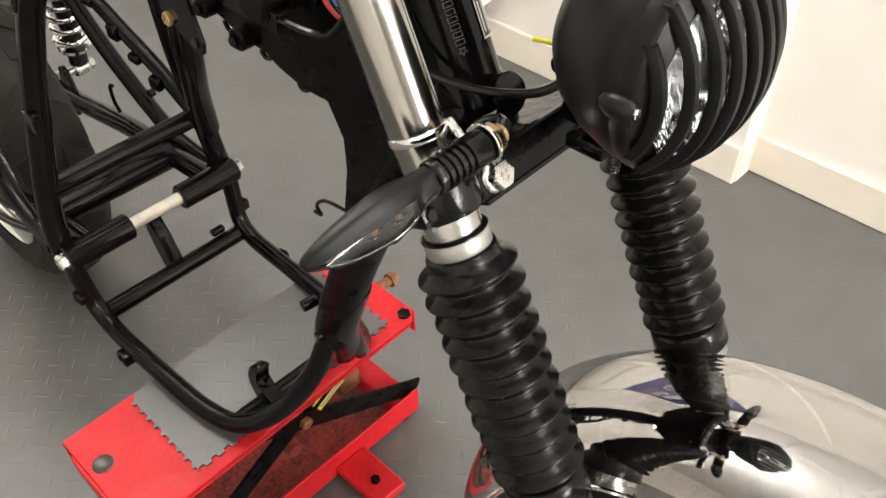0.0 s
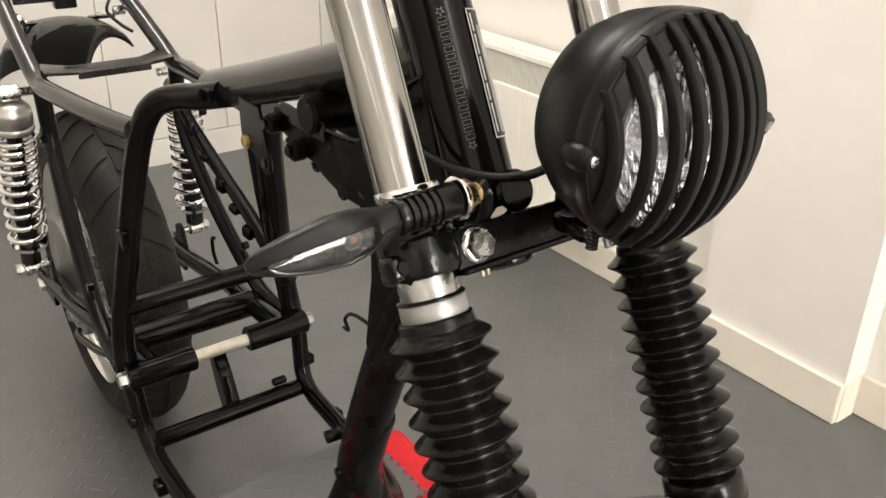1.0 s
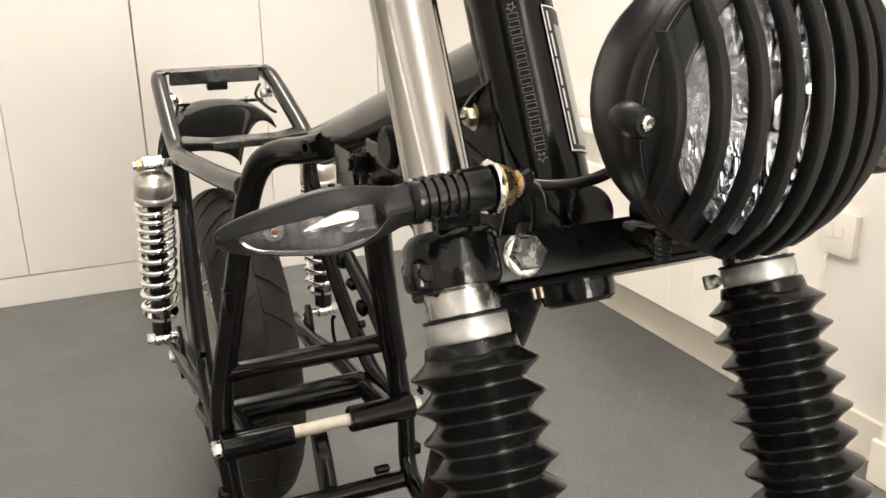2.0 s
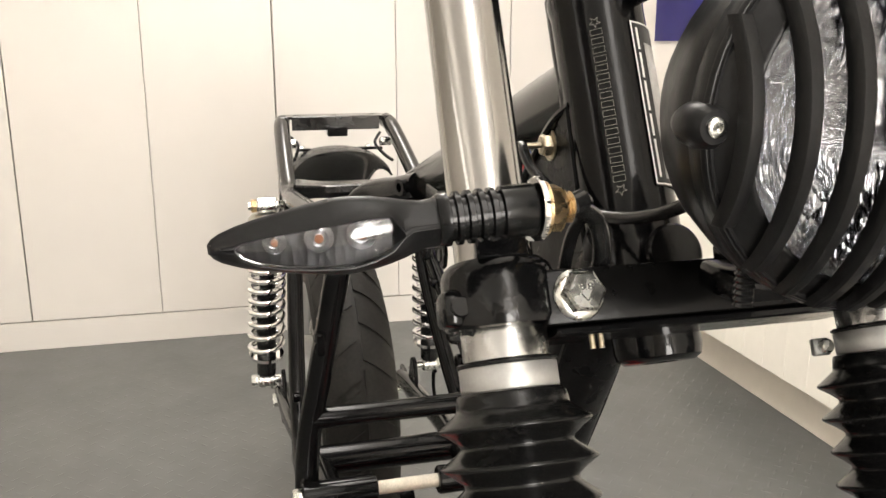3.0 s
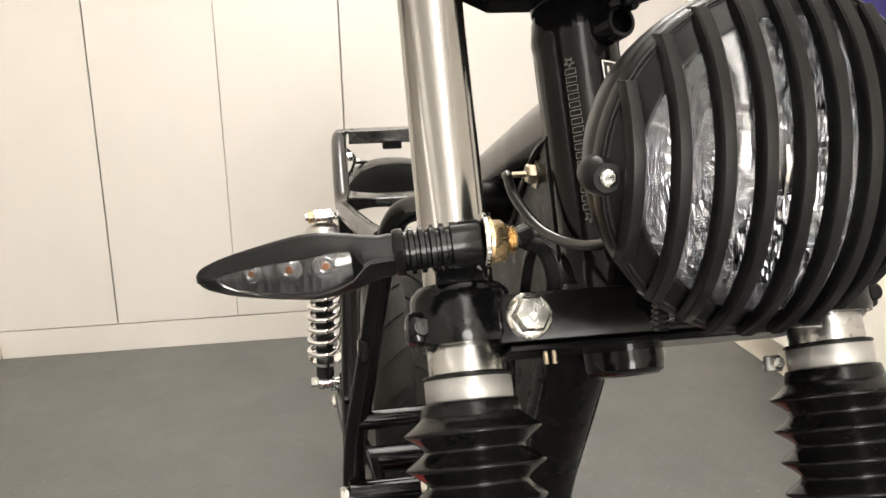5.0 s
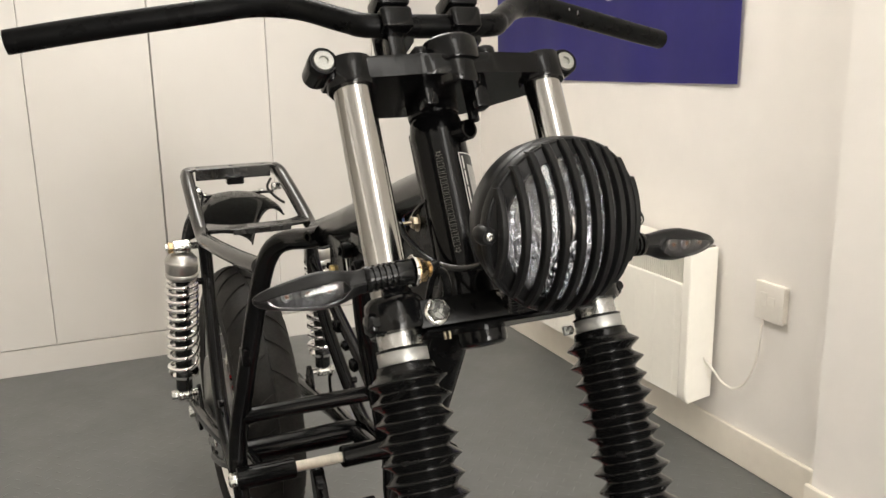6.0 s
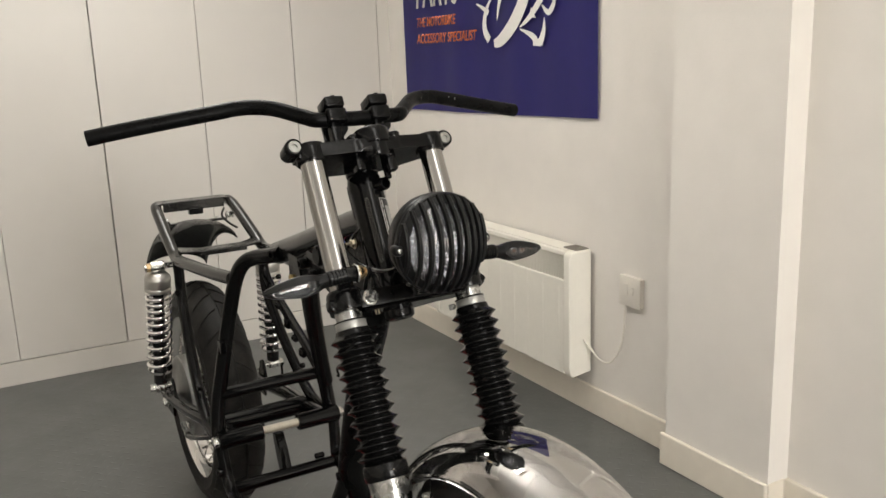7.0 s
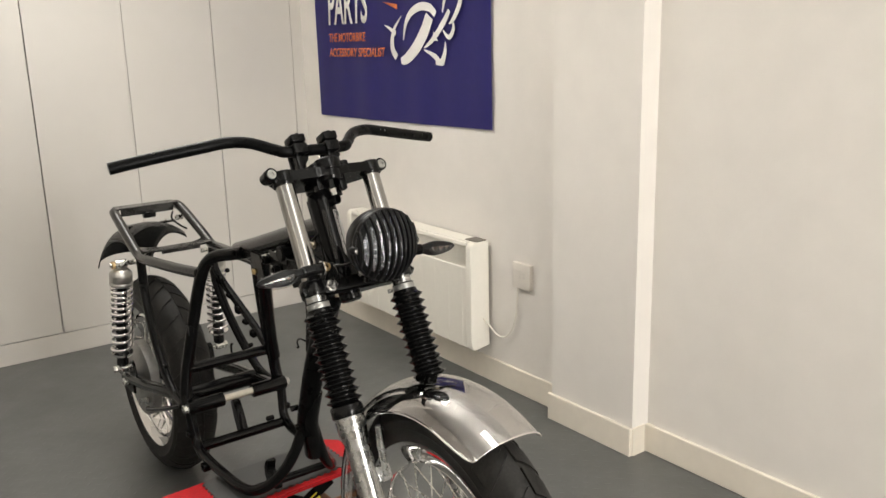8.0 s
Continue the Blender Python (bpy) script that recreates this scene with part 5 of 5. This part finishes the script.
# ---- wheels ----
def wheel(c, rad, half, rim_r, name_label, well=0.046):
    """Tyre with chevron blocks, chrome rim, hub and spokes, about an axle along x."""
    c = Vector(c)
    ax = Vector((1, 0, 0))
    w = part("wheel", lathe([(0.0, -0.062), (0.030, -0.062), (0.034, -0.058), (0.034, -0.040), (0.026, -0.034), (0.026, 0.034), (0.034, 0.040), (0.034, 0.058), (0.030, 0.062), (0, 0.062)], c, ax, 32), M_ALU, bike, name_label)
    wall = rad - rim_r
    prof = []
    for k in range(25):
        a = math.pi * k / 24
        x = -math.cos(a)
        y = math.sin(a) ** 0.72
        prof.append((rim_r - 0.004 + (wall + 0.001) * y * (1 - 0.10 * (1 - y)), half * x * (0.86 + 0.14 * math.sin(a)) if y < 0.35 else half * x))
    tyre = part("tyre", lathe(prof, c, ax, 72), M_TYRE, w, "fat black tyre with chevron tread")
    # raised tread blocks in chevrons on both halves
    n = 30
    bm = bmesh.new()
    for side in (-1, 1):
        for k in range(n):
            base = 2 * math.pi * (k + (0.5 if side > 0 else 0)) / n
            rows = []
            for j in range(5):
                f = 0.05 + 0.86 * j / 4
                x = side * half * f
                a = math.acos(min(f, 1.0))
                prof_r = rim_r - 0.004 + (wall + 0.001) * math.sin(a) ** 0.72 * (1 - 0.10 * (1 - math.sin(a) ** 0.72))
                lean = 0.17 * f ** 1.2
                wid = 2 * math.pi / n * (0.76 - 0.10 * f)
                row = []
                for q_ in (0, 1):
                    for dr in (-0.004, 0.0046):
                        ang = base + lean + wid * q_
                        rr = prof_r + dr * (1 - 0.25 * f)
                        row.append(bm.verts.new(c + Vector((x, rr * math.cos(ang), rr * math.sin(ang)))))
                rows.append(row)
            for a_, b_ in zip(rows, rows[1:]):
                bm.faces.new((a_[1], a_[3], b_[3], b_[1]))
                bm.faces.new((a_[0], a_[1], b_[1], b_[0]))
                bm.faces.new((a_[2], b_[2], b_[3], a_[3]))
            bm.faces.new((rows[0][0], rows[0][2], rows[0][3], rows[0][1]))
            bm.faces.new((rows[-1][0], rows[-1][1], rows[-1][3], rows[-1][2]))
    tread = part("tread", bm, M_TYRE, tyre, smooth=30)
    tagged(tread, kind="stuff")
    h = half * 0.80
    part("rim", lathe([(rim_r + 0.004, -h + 0.002), (rim_r + 0.0055, -h - 0.001), (rim_r + 0.003, -h - 0.003), (rim_r - 0.003, -h - 0.001), (rim_r - 0.006, -h + 0.004), (rim_r - 0.020, -h + 0.009), (rim_r - well + 0.006, -h + 0.014), (rim_r - well, -h + 0.012), (rim_r - well - 0.002, -h + 0.017), (rim_r - well, -h + 0.024), (rim_r - well + 0.003, 0), (rim_r - well, h - 0.024), (rim_r - well - 0.002, h - 0.017), (rim_r - well, h - 0.012), (rim_r - well + 0.006, h - 0.014), (rim_r - 0.020, h - 0.009), (rim_r - 0.006, h - 0.004), (rim_r - 0.003, h + 0.001), (rim_r + 0.003, h + 0.003), (rim_r + 0.0055, h + 0.001), (rim_r + 0.004, h - 0.002)], c, ax, 64), M_CHROME, w, "chromed wheel rim")
    for k in range(36):
        side = -1 if k % 2 else 1
        a = 2 * math.pi * k / 36
        b = a + (0.42 if (k // 2) % 2 else -0.42)
        p = c + Vector((0.048 * side, 0.031 * math.cos(b), 0.031 * math.sin(b)))
        q_ = c + Vector((0.008 * side, (rim_r - well) * math.cos(a), (rim_r - well) * math.sin(a)))
        part("spoke", rod(p, q_, 0.0015, 6), M_ZINC, w)
    part("axle", rod(c - ax * 0.118, c + ax * 0.118, 0.0085, 14), M_ZINC, w)
    return w


WX = -0.010
rear = wheel((WX, AX, AZ), TRAD, 0.067, 0.222, "rear wheel with bright alloy hub", 0.034)
part("brake_drum", lathe([(0.0, -0.088), (0.020, -0.090), (0.028, -0.084), (0.070, -0.080), (0.100, -0.076), (0.108, -0.078), (0.114, -0.076), (0.116, -0.070), (0.116, -0.050), (0.108, -0.046), (0, -0.046)], (WX, AX, AZ), (1, 0, 0), 48), M_DRUM, rear, "dull silver brake drum plate")
part("brake_arm", tube([(-0.104, 0.440, 0.252), (-0.112, 0.400, 0.264), (-0.118, 0.240, 0.324), (-0.112, 0.130, 0.369)], 0.0065, 12), M_BLACK, rear, "black brake stay rod")
part("brake_lever", box((-0.004, -0.040, -0.010), (0.004, 0.052, 0.010), 0.003, m=pose(-0.101, 0.475, 0.262, rx=-22)), M_ALU, rear)
part("sprocket", lathe([(0.035, 0.070), (0.092, 0.070), (0.096, 0.0725), (0.092, 0.075), (0.035, 0.075)], (WX, AX, AZ), (1, 0, 0), 44), M_ZINC, rear, "bare steel rear sprocket")
FC = on_fork(0, AXS, AXN)
front = wheel((0, FC.y, FC.z), 0.284, 0.055, 0.214, "front wheel with bright alloy hub")


def mudguard(c, crown, half, drop, a0, a1, thick=0.0016, n=48, m=28, corner=0.0, power=2.2):
    """A curved sheet about an axle along x: angles from straight up, positive to the rear; corner rounds its first degrees."""
    bm = bmesh.new()
    grid = []
    for i in range(n + 1):
        u = (i / n) ** (1.6 if corner else 1.0)
        a = a0 + (a1 - a0) * u
        reach = 1.0
        if corner and a < a0 + corner:
            k = 1 - (a - a0) / corner
            reach = 1 - 0.26 * (1 - math.sqrt(max(1 - k * k, 0)))
        a = radians(a)
        row = []
        for j in range(-m // 2, m // 2 + 1):
            q = radians(j / (m / 2) * reach * 84)
            f = math.copysign(abs(math.sin(q)) ** (2 / power), q)
            r = crown - drop * (1 - math.cos(q) ** (2 / power))
            row.append(bm.verts.new((c[0] + half * f, c[1] + r * math.sin(a), c[2] + r * math.cos(a))))
        grid.append(row)
    edges = [[row[0].co.copy() for row in grid], [row[-1].co.copy() for row in grid]]
    if corner:
        edges.append([v.co.copy() for v in grid[0]])
    for i in range(n):
        for j in range(m):
            bm.faces.new((grid[i][j], grid[i + 1][j], grid[i + 1][j + 1], grid[i][j + 1]))
    bmesh.ops.solidify(bm, geom=bm.faces[:], thickness=thick)
    return bm, edges


guard_bm, guard_edges = mudguard((0.004, FC.y, FC.z), 0.313, 0.075, 0.052, -29, 106, corner=16)
guard = part("front_mudguard", guard_bm, M_CHROME, bike, "mirror chromed front mudguard", smooth=60)
for e in guard_edges:
    part("rolled_edge", tube(e, 0.0020, 8, 0), M_CHROME, guard)
for sx in (-1, 1):
    part("guard_stay", rod(on_fork(0.066 * sx, 0.542, 0.008), on_fork(0.0665 * sx, 0.452, 0.037), 0.0072, 16, bevel=0.002), M_ALU, guard)

rg_bm, rg_edges = mudguard((0, AX, AZ), 0.472, 0.088, 0.052, -5, 48)
rguard = part("rear_mudguard", rg_bm, M_GUARD, bike, "glossy black rear mudguard", smooth=60)
for e in rg_edges:
    part("rolled_edge", tube(e, 0.0022, 8, 0), M_BLACKDULL, rguard)
part("loom_plug", lathe([(0.0, 0), (0.012, 0), (0.012, 0.012), (0.0, 0.012)], (-0.03, AX + 0.13, AZ + 0.450), (0, -0.2, -1), 16), M_CABLE, rguard)
for dx, dy in ((0.013, 0), (-0.013, 0), (0, 0.012), (0, -0.012)):
    part("plug_ear", lathe([(0.0, 0), (0.007, 0), (0.007, 0.010), (0.0, 0.010)], (-0.03 + dx, AX + 0.13 + dy, AZ + 0.450), (0, -0.2, -1), 12), M_CABLE, rguard)

# ---- headlight ----
HC = Vector((0.0012, -0.7320, 0.9475))
HR = 0.0715
HK = 0.0665 / 0.0715  # all of the lamp is drawn to this size
AXH = Vector((0, 1, 0.02)).normalized()


def lamp_part(name, bm, mat, label="", smooth=40):
    """A part of the headlamp, drawn to its size about the lamp's centre."""
    bm.transform(Matrix.Translation(HC) @ Matrix.Scale(HK, 4) @ Matrix.Translation(-HC))
    return part(name, bm, mat, light, label, smooth)


lamp_bm = lathe([(0.0665, -0.004), (0.0700, -0.0065), (HR, -0.003), (HR, 0.004), (0.0702, 0.0065), (0.0700, 0.0080), (0.0708, 0.0100), (0.0690, 0.020), (0.0640, 0.038), (0.0545, 0.056), (0.0390, 0.071), (0.0215, 0.0785), (0.0, 0.081)], HC, AXH, 56)
lamp_bm.transform(Matrix.Translation(HC) @ Matrix.Scale(HK, 4) @ Matrix.Translation(-HC))
light = part("headlight", lamp_bm, M_PLASTIC, bike, "black headlamp bucket")
lamp_part("reflector", lathe([(0.0660, -0.002), (0.060, 0.012), (0.048, 0.028), (0.030, 0.042), (0.012, 0.050), (0.0, 0.050)], HC, AXH, 48), M_REFLECT, "faceted mirror reflector")
lamp_part("bulb_shield", lathe([(0.0, -0.004), (0.008, -0.002), (0.0105, 0.010), (0.0105, 0.030), (0.0, 0.030)], HC, AXH, 20), M_CHROME)
SPH = 0.0860  # radius of the grille's dome


def dome(r):
    """How far the dome stands out in front of the rim at r from its axis."""
    return (math.sqrt(SPH ** 2 - r * r) - math.sqrt(SPH ** 2 - HR ** 2)) * 0.97


LENS_R = (0.0592, 0.052, 0.044, 0.036, 0.028, 0.020, 0.012, 0.0)
lamp_part("lens", lathe([(r, 0.0016 - dome(r)) for r in LENS_R] + [(r, 0.0036 - dome(r)) for r in LENS_R[::-1]], HC, AXH, 48), M_LENS, "clear fluted lens")
# grille bars: arcs across a shallow dome, standing on edge
for k in range(10):
    x = -0.0610 + 0.01356 * k
    zm = math.sqrt(max(0.0706 ** 2 - x * x, 0))
    bm = bmesh.new()
    rows = []
    n = 20
    for i in range(n + 1):
        z = zm * (-1 + 2 * i / n)
        front_y = -dome(math.hypot(x, z)) - 0.0075
        deep = 0.0068
        ring = []
        for dx, dy in ((-0.0033, deep), (-0.0030, 0.0014), (-0.0022, 0.0002), (0.0, 0.0), (0.0022, 0.0002), (0.0030, 0.0014), (0.0033, deep)):
            ring.append(bm.verts.new(HC + Vector((x + dx, front_y + dy, z))))
        rows.append(ring)
    for a_, b_ in zip(rows, rows[1:]):
        for j in range(6):
            bm.faces.new((a_[j], a_[j + 1], b_[j + 1], b_[j]))
        bm.faces.new((a_[6], a_[0], b_[0], b_[6]))
    bm.faces.new(rows[0])
    bm.faces.new(rows[-1][::-1])
    lamp_part("grille_bar", bm, M_PLASTIC, smooth=35)
# the slots end in a sloping dish inside the rim
lamp_part("grille_dish", lathe([(0.0715, -0.0026), (0.0700, -0.0046), (0.0655, -0.0075), (0.0605, -0.0125), (0.0594, -0.0134), (0.0586, -0.0134), (0.0584, -0.0095), (0.0680, 0.0016)], HC, AXH, 56), M_PLASTIC)
lamp_part("grille_ring", lathe([(0.0715, -0.0028), (0.0716, -0.0040), (0.0708, -0.0054), (0.0690, -0.0060), (0.0676, -0.0056), (0.0672, -0.0030)], HC, AXH, 56), M_PLASTIC, "black grille ring")
for sx in (-1, 1):
    p = HC + Vector((0.0692 * sx, -0.0005, -0.001))
    lamp_part("screw_lug", lathe([(0.0, -0.008), (0.0058, -0.008), (0.0078, -0.005), (0.0084, 0.001), (0.0076, 0.007), (0.0050, 0.013), (0, 0.016)], p, (0, 1, 0), 20), M_PLASTIC)
    lamp_part("grille_screw", lathe([(0.0038, 0.0008), (0.0036, -0.0012), (0.0029, -0.0017), (0.0020, -0.0017), (0.0018, 0.0), (0.0, 0.0)], p + Vector((0, -0.008, 0)), (0, 1, 0), 18), M_ZINC, "bright socket screw")
part("mount_stem", rod(HC + Vector((0.004, 0.045, -0.062)), on_fork(0.004, 0.172, 0.026), 0.012, 18), M_BLACK, light)
part("mount_bracket", box((-0.03, 0.0, -0.008), (0.034, 0.028, 0.004), 0.003, m=Matrix.Translation(HC + Vector((0.004, 0.030, -0.066)))), M_BLACK, light)
part("rubber_grommet", rod(HC + Vector((-0.010, 0.068, -0.026)), HC + Vector((-0.014, 0.079, -0.031)), 0.0070, 18, bevel=0.003), M_RUBBER, light)

part("stem_cap", lathe([(0.0, 0.0), (0.0135, 0.0), (0.0148, 0.0012), (0.0148, 0.0042), (0.0135, 0.0056), (0.0, 0.0062)], (0.003, -0.606, 0.869), (0, -0.898, 0.44), 28), M_BLACK, low_yoke)
part("mount_stud", lathe([(0, 0)] + [(0.0040 - 0.0008 * (k % 2), 0.0012 * k) for k in range(16)] + [(0, 0.018)], (-0.029, -0.713, 0.878), (0, 0, 1), 14), M_CABLE, light, "dark threaded stud under the lamp")

# ---- indicators ----
for sx in (-1, 1):
    bx, by, bz = (-0.0950 if sx < 0 else 0.0880), -0.6685, 0.9088
    dirv = Vector((0.1233 * sx, 0.0080, -0.0102)).normalized()
    side = Vector((0, 0, 1)).cross(dirv).normalized()
    up = dirv.cross(side).normalized()
    if up.z < 0:
        up, side = -up, -side

    def ip(a, y, z):
        """a out along the stalk, y to the front, z up."""
        f = side if side.y < 0 else -side
        return Vector((bx, by, bz)) + dirv * a + f * y + up * z

    # body: (along, top, bottom, front depth, back depth, lens top, lens bottom)
    ST = [(0.0375, 0.0088, -0.0090, 0.0086, 0.0086, 0, 0), (0.0400, 0.0094, -0.0098, 0.0092, 0.0092, 0, 0), (0.0440, 0.0090, -0.0098, 0.0094, 0.0092, 0, 0), (0.0490, 0.0100, -0.0112, 0.0102, 0.0096, 0, 0),
          (0.0520, 0.0106, -0.0122, 0.0107, 0.0098, -0.0010, -0.0022), (0.0570, 0.0119, -0.0136, 0.0112, 0.0100, 0.0056, -0.0068), (0.0640, 0.0134, -0.0150, 0.0116, 0.0101, 0.0062, -0.0096),
          (0.0720, 0.0142, -0.0157, 0.0117, 0.0100, 0.0056, -0.0110), (0.0780, 0.0141, -0.0153, 0.0114, 0.0097, 0.0050, -0.0108), (0.0880, 0.0127, -0.0138, 0.0107, 0.0090, 0.0044, -0.0100),
          (0.0980, 0.0109, -0.0120, 0.0098, 0.0080, 0.0036, -0.0084), (0.1065, 0.0092, -0.0102, 0.0089, 0.0069, 0.0028, -0.0062), (0.1115, 0.0079, -0.0088, 0.0082, 0.0060, 0.0020, -0.0038),
          (0.1140, 0.0072, -0.0079, 0.0077, 0.0054, 0.0011, -0.0010), (0.1190, 0.0054, -0.0059, 0.0064, 0.0043, 0, 0), (0.1220, 0.0036, -0.0040, 0.0046, 0.0030, 0, 0), (0.1236, 0.0016, -0.0019, 0.0022, 0.0015, 0, 0)]
    bm = bmesh.new()
    rings = []
    for a, zt, zb, hf, hb, lt, lb in ST:
        deep = 0.55 if lt - lb > 0.002 else 1.0
        lt_, lb_ = (lt, lb) if lt != lb else (0.0004, -0.0004)
        # a keeled top with a hollow under it, a raised frame round the lens well, a rounded back
        sec = [(0.30 * hf, zt), (0.50 * hf, zt - 0.0007), (0.60 * hf, zt - 0.0017), (0.70 * hf, zt - 0.55 * (zt - lt_)), (0.93 * hf, lt_ + 0.0013), (hf, lt_ + 0.0006), (0.99 * hf, lt_), (deep * hf, lt_ - 0.0003),
               (deep * hf, lb_ + 0.0003), (0.99 * hf, lb_), (hf, lb_ - 0.0006), (0.92 * hf, lb_ - 0.0013), (0.72 * hf, zb + 0.45 * (lb_ - zb)), (0.52 * hf, zb + 0.0009), (0.22 * hf, zb),
               (-0.45 * hb, 0.86 * zb), (-0.85 * hb, 0.5 * zb), (-hb, 0.0), (-0.85 * hb, 0.5 * zt), (-0.45 * hb, 0.86 * zt)]
        rings.append([bm.verts.new(ip(a, y_, z_)) for y_, z_ in sec])
    for a_, b_ in zip(rings, rings[1:]):
        for k in range(20):
            bm.faces.new((a_[k], a_[(k + 1) % 20], b_[(k + 1) % 20], b_[k]))
    bm.faces.new(rings[0])
    bm.faces.new(rings[-1][::-1])
    ind = part("indicator", bm, M_PLASTIC, bike, "black arrow-shaped turn indicator", smooth=38)
    # ribbed rubber stalk
    rows = [(0.0, 0.0), (0.0100, 0.0), (0.0104, 0.0010), (0.0104, 0.0130)]
    s_ = 0.0130
    for k in range(5):
        rows += [(0.0104, s_), (0.0087, s_ + 0.0006), (0.0087, s_ + 0.0020), (0.0104, s_ + 0.0026)]
        s_ += 0.0046
    rows += [(0.0103, s_ + 0.0015), (0.0096, 0.0385), (0.0, 0.0385)]
    part("stalk", lathe(rows, (bx, by, bz), dirv, 28), M_RUBBER, ind, "ribbed black rubber stalk")
    # lens: a smoked cover set into the frame, a silvered tray and three ringed lamps behind it
    WELL = [row for row in ST if row[5] - row[6] > 0.0015]
    for name_, inset, bulge, thick_, mat_, tag_ in (("lamp_tray", 0.62, 0.0, 0.0004, M_TRAY, "dark silvered tray behind the lens"), ("indicator_lens", 0.965, 0.0012, 0.0009, M_SMOKE, "smoked clear lens")):
        sheet = bmesh.new()
        grid_ = []
        for a, zt, zb, hf, hb, lt, lb in WELL:
            grid_.append([sheet.verts.new(ip(a, hf * inset + bulge * math.sin(math.pi * k / 8) ** 0.7, lt - 0.0004 + (lb - lt + 0.0008) * k / 8)) for k in range(9)])
        for a_, b_ in zip(grid_, grid_[1:]):
            for k in range(8):
                sheet.faces.new((a_[k], a_[k + 1], b_[k + 1], b_[k]))
        bmesh.ops.recalc_face_normals(sheet, faces=sheet.faces)
        bmesh.ops.solidify(sheet, geom=sheet.faces[:], thickness=thick_)
        part(name_, sheet, mat_, ind, tag_, smooth=50)
    for a, r, zc, yc in ((0.0680, 0.0021, 0.0002, 0.0082), (0.0835, 0.0020, 0.0006, 0.0079), (0.0995, 0.0016, 0.0008, 0.0070)):
        f = (ip(a, 1, 0) - ip(a, 0, 0)).normalized()
        rings_ = [(2.75 * r, -0.0002), (2.70 * r, 0.0006), (2.45 * r, 0.0008), (2.25 * r, 0.0001), (2.05 * r, 0.0001), (1.95 * r, 0.0009), (1.75 * r, 0.0010), (1.55 * r, 0.0002), (1.25 * r, 0.0001), (1.15 * r, 0.0010), (r, 0.0012), (0.0, 0.0012)]
        part("lamp_cup", lathe(rings_, ip(a, yc - 0.0008, zc), f, 28), M_CUP, ind)
        part("lamp", lathe([(r * 0.85, 0.0013), (r * 0.8, 0.0017), (0.0, 0.0019)], ip(a, yc - 0.0008, zc), f, 14), M_AMBER, ind, "small amber lamp")
    # mounting: chrome ring round the fork tube, tab, washer and nut
    x = FX[sx]
    ring = part("mount_clamp", lathe([(0.0174, 0.1425), (0.0182, 0.1425), (0.0185, 0.143), (0.0185, 0.1475), (0.0182, 0.148), (0.0174, 0.148)], on_fork(x, 0), D, 40), M_CHROME, ind, "chrome clamp ring round the fork tube")
    part("mount_tab", rod((bx - 0.0028 * sx, by, bz), (bx - 0.0003 * sx, by, bz), 0.0128, 32, bevel=0.0006), M_CHROME, ind)
    part("clamp_stud", rod(on_fork(x - 0.014 * sx, 0.1445, 0.013), Vector((bx - 0.002 * sx, by + 0.006, bz - 0.012)), 0.0028, 10), M_ZINC, ind)
    part("stalk_nut", hexbolt((bx - 0.0030 * sx, by, bz), (-sx, 0, 0), 0.0098, 0.0085), M_GOLD, ind, "yellow plated nut")
    part("nut_flange", rod((bx - 0.0029 * sx, by, bz), (bx - 0.0045 * sx, by, bz), 0.0112, 20), M_GOLD, ind)
    part("indicator_wire", tube([(bx - 0.0145 * sx, by, bz), (bx - 0.0230 * sx, by + 0.004, bz + 0.002), (bx - 0.0300 * sx, by + 0.018, bz - 0.006), (bx - 0.0310 * sx, by + 0.034, bz - 0.022), (bx - 0.0300 * sx, by + 0.042, bz - 0.052)], 0.0030, 10), M_CABLE, ind)
    part("wire_sleeve", rod((bx - 0.0150 * sx, by, bz), (bx - 0.0230 * sx, by + 0.004, bz + 0.002), 0.0046, 14, bevel=0.001), M_CABLE, ind)
    part("thread", lathe([(0.0, 0.0), (0.0064, 0.0), (0.0058, 0.0006), (0.0064, 0.0012), (0.0058, 0.0018), (0.0064, 0.0024), (0.0058, 0.003), (0.0064, 0.0036), (0.0055, 0.0044), (0.0, 0.0044)], (bx - 0.0115 * sx, by, bz), (-sx, 0, 0), 18), M_GOLD, ind)

# the bike stands a little askew in the room, on its lift
bike.matrix_basis = pose(0.0185, 0.0005, -0.0075, rx=0.25, rz=0.9)
lift.matrix_basis = Matrix.Translation((0.024, 0, 0)) @ lift.matrix_basis
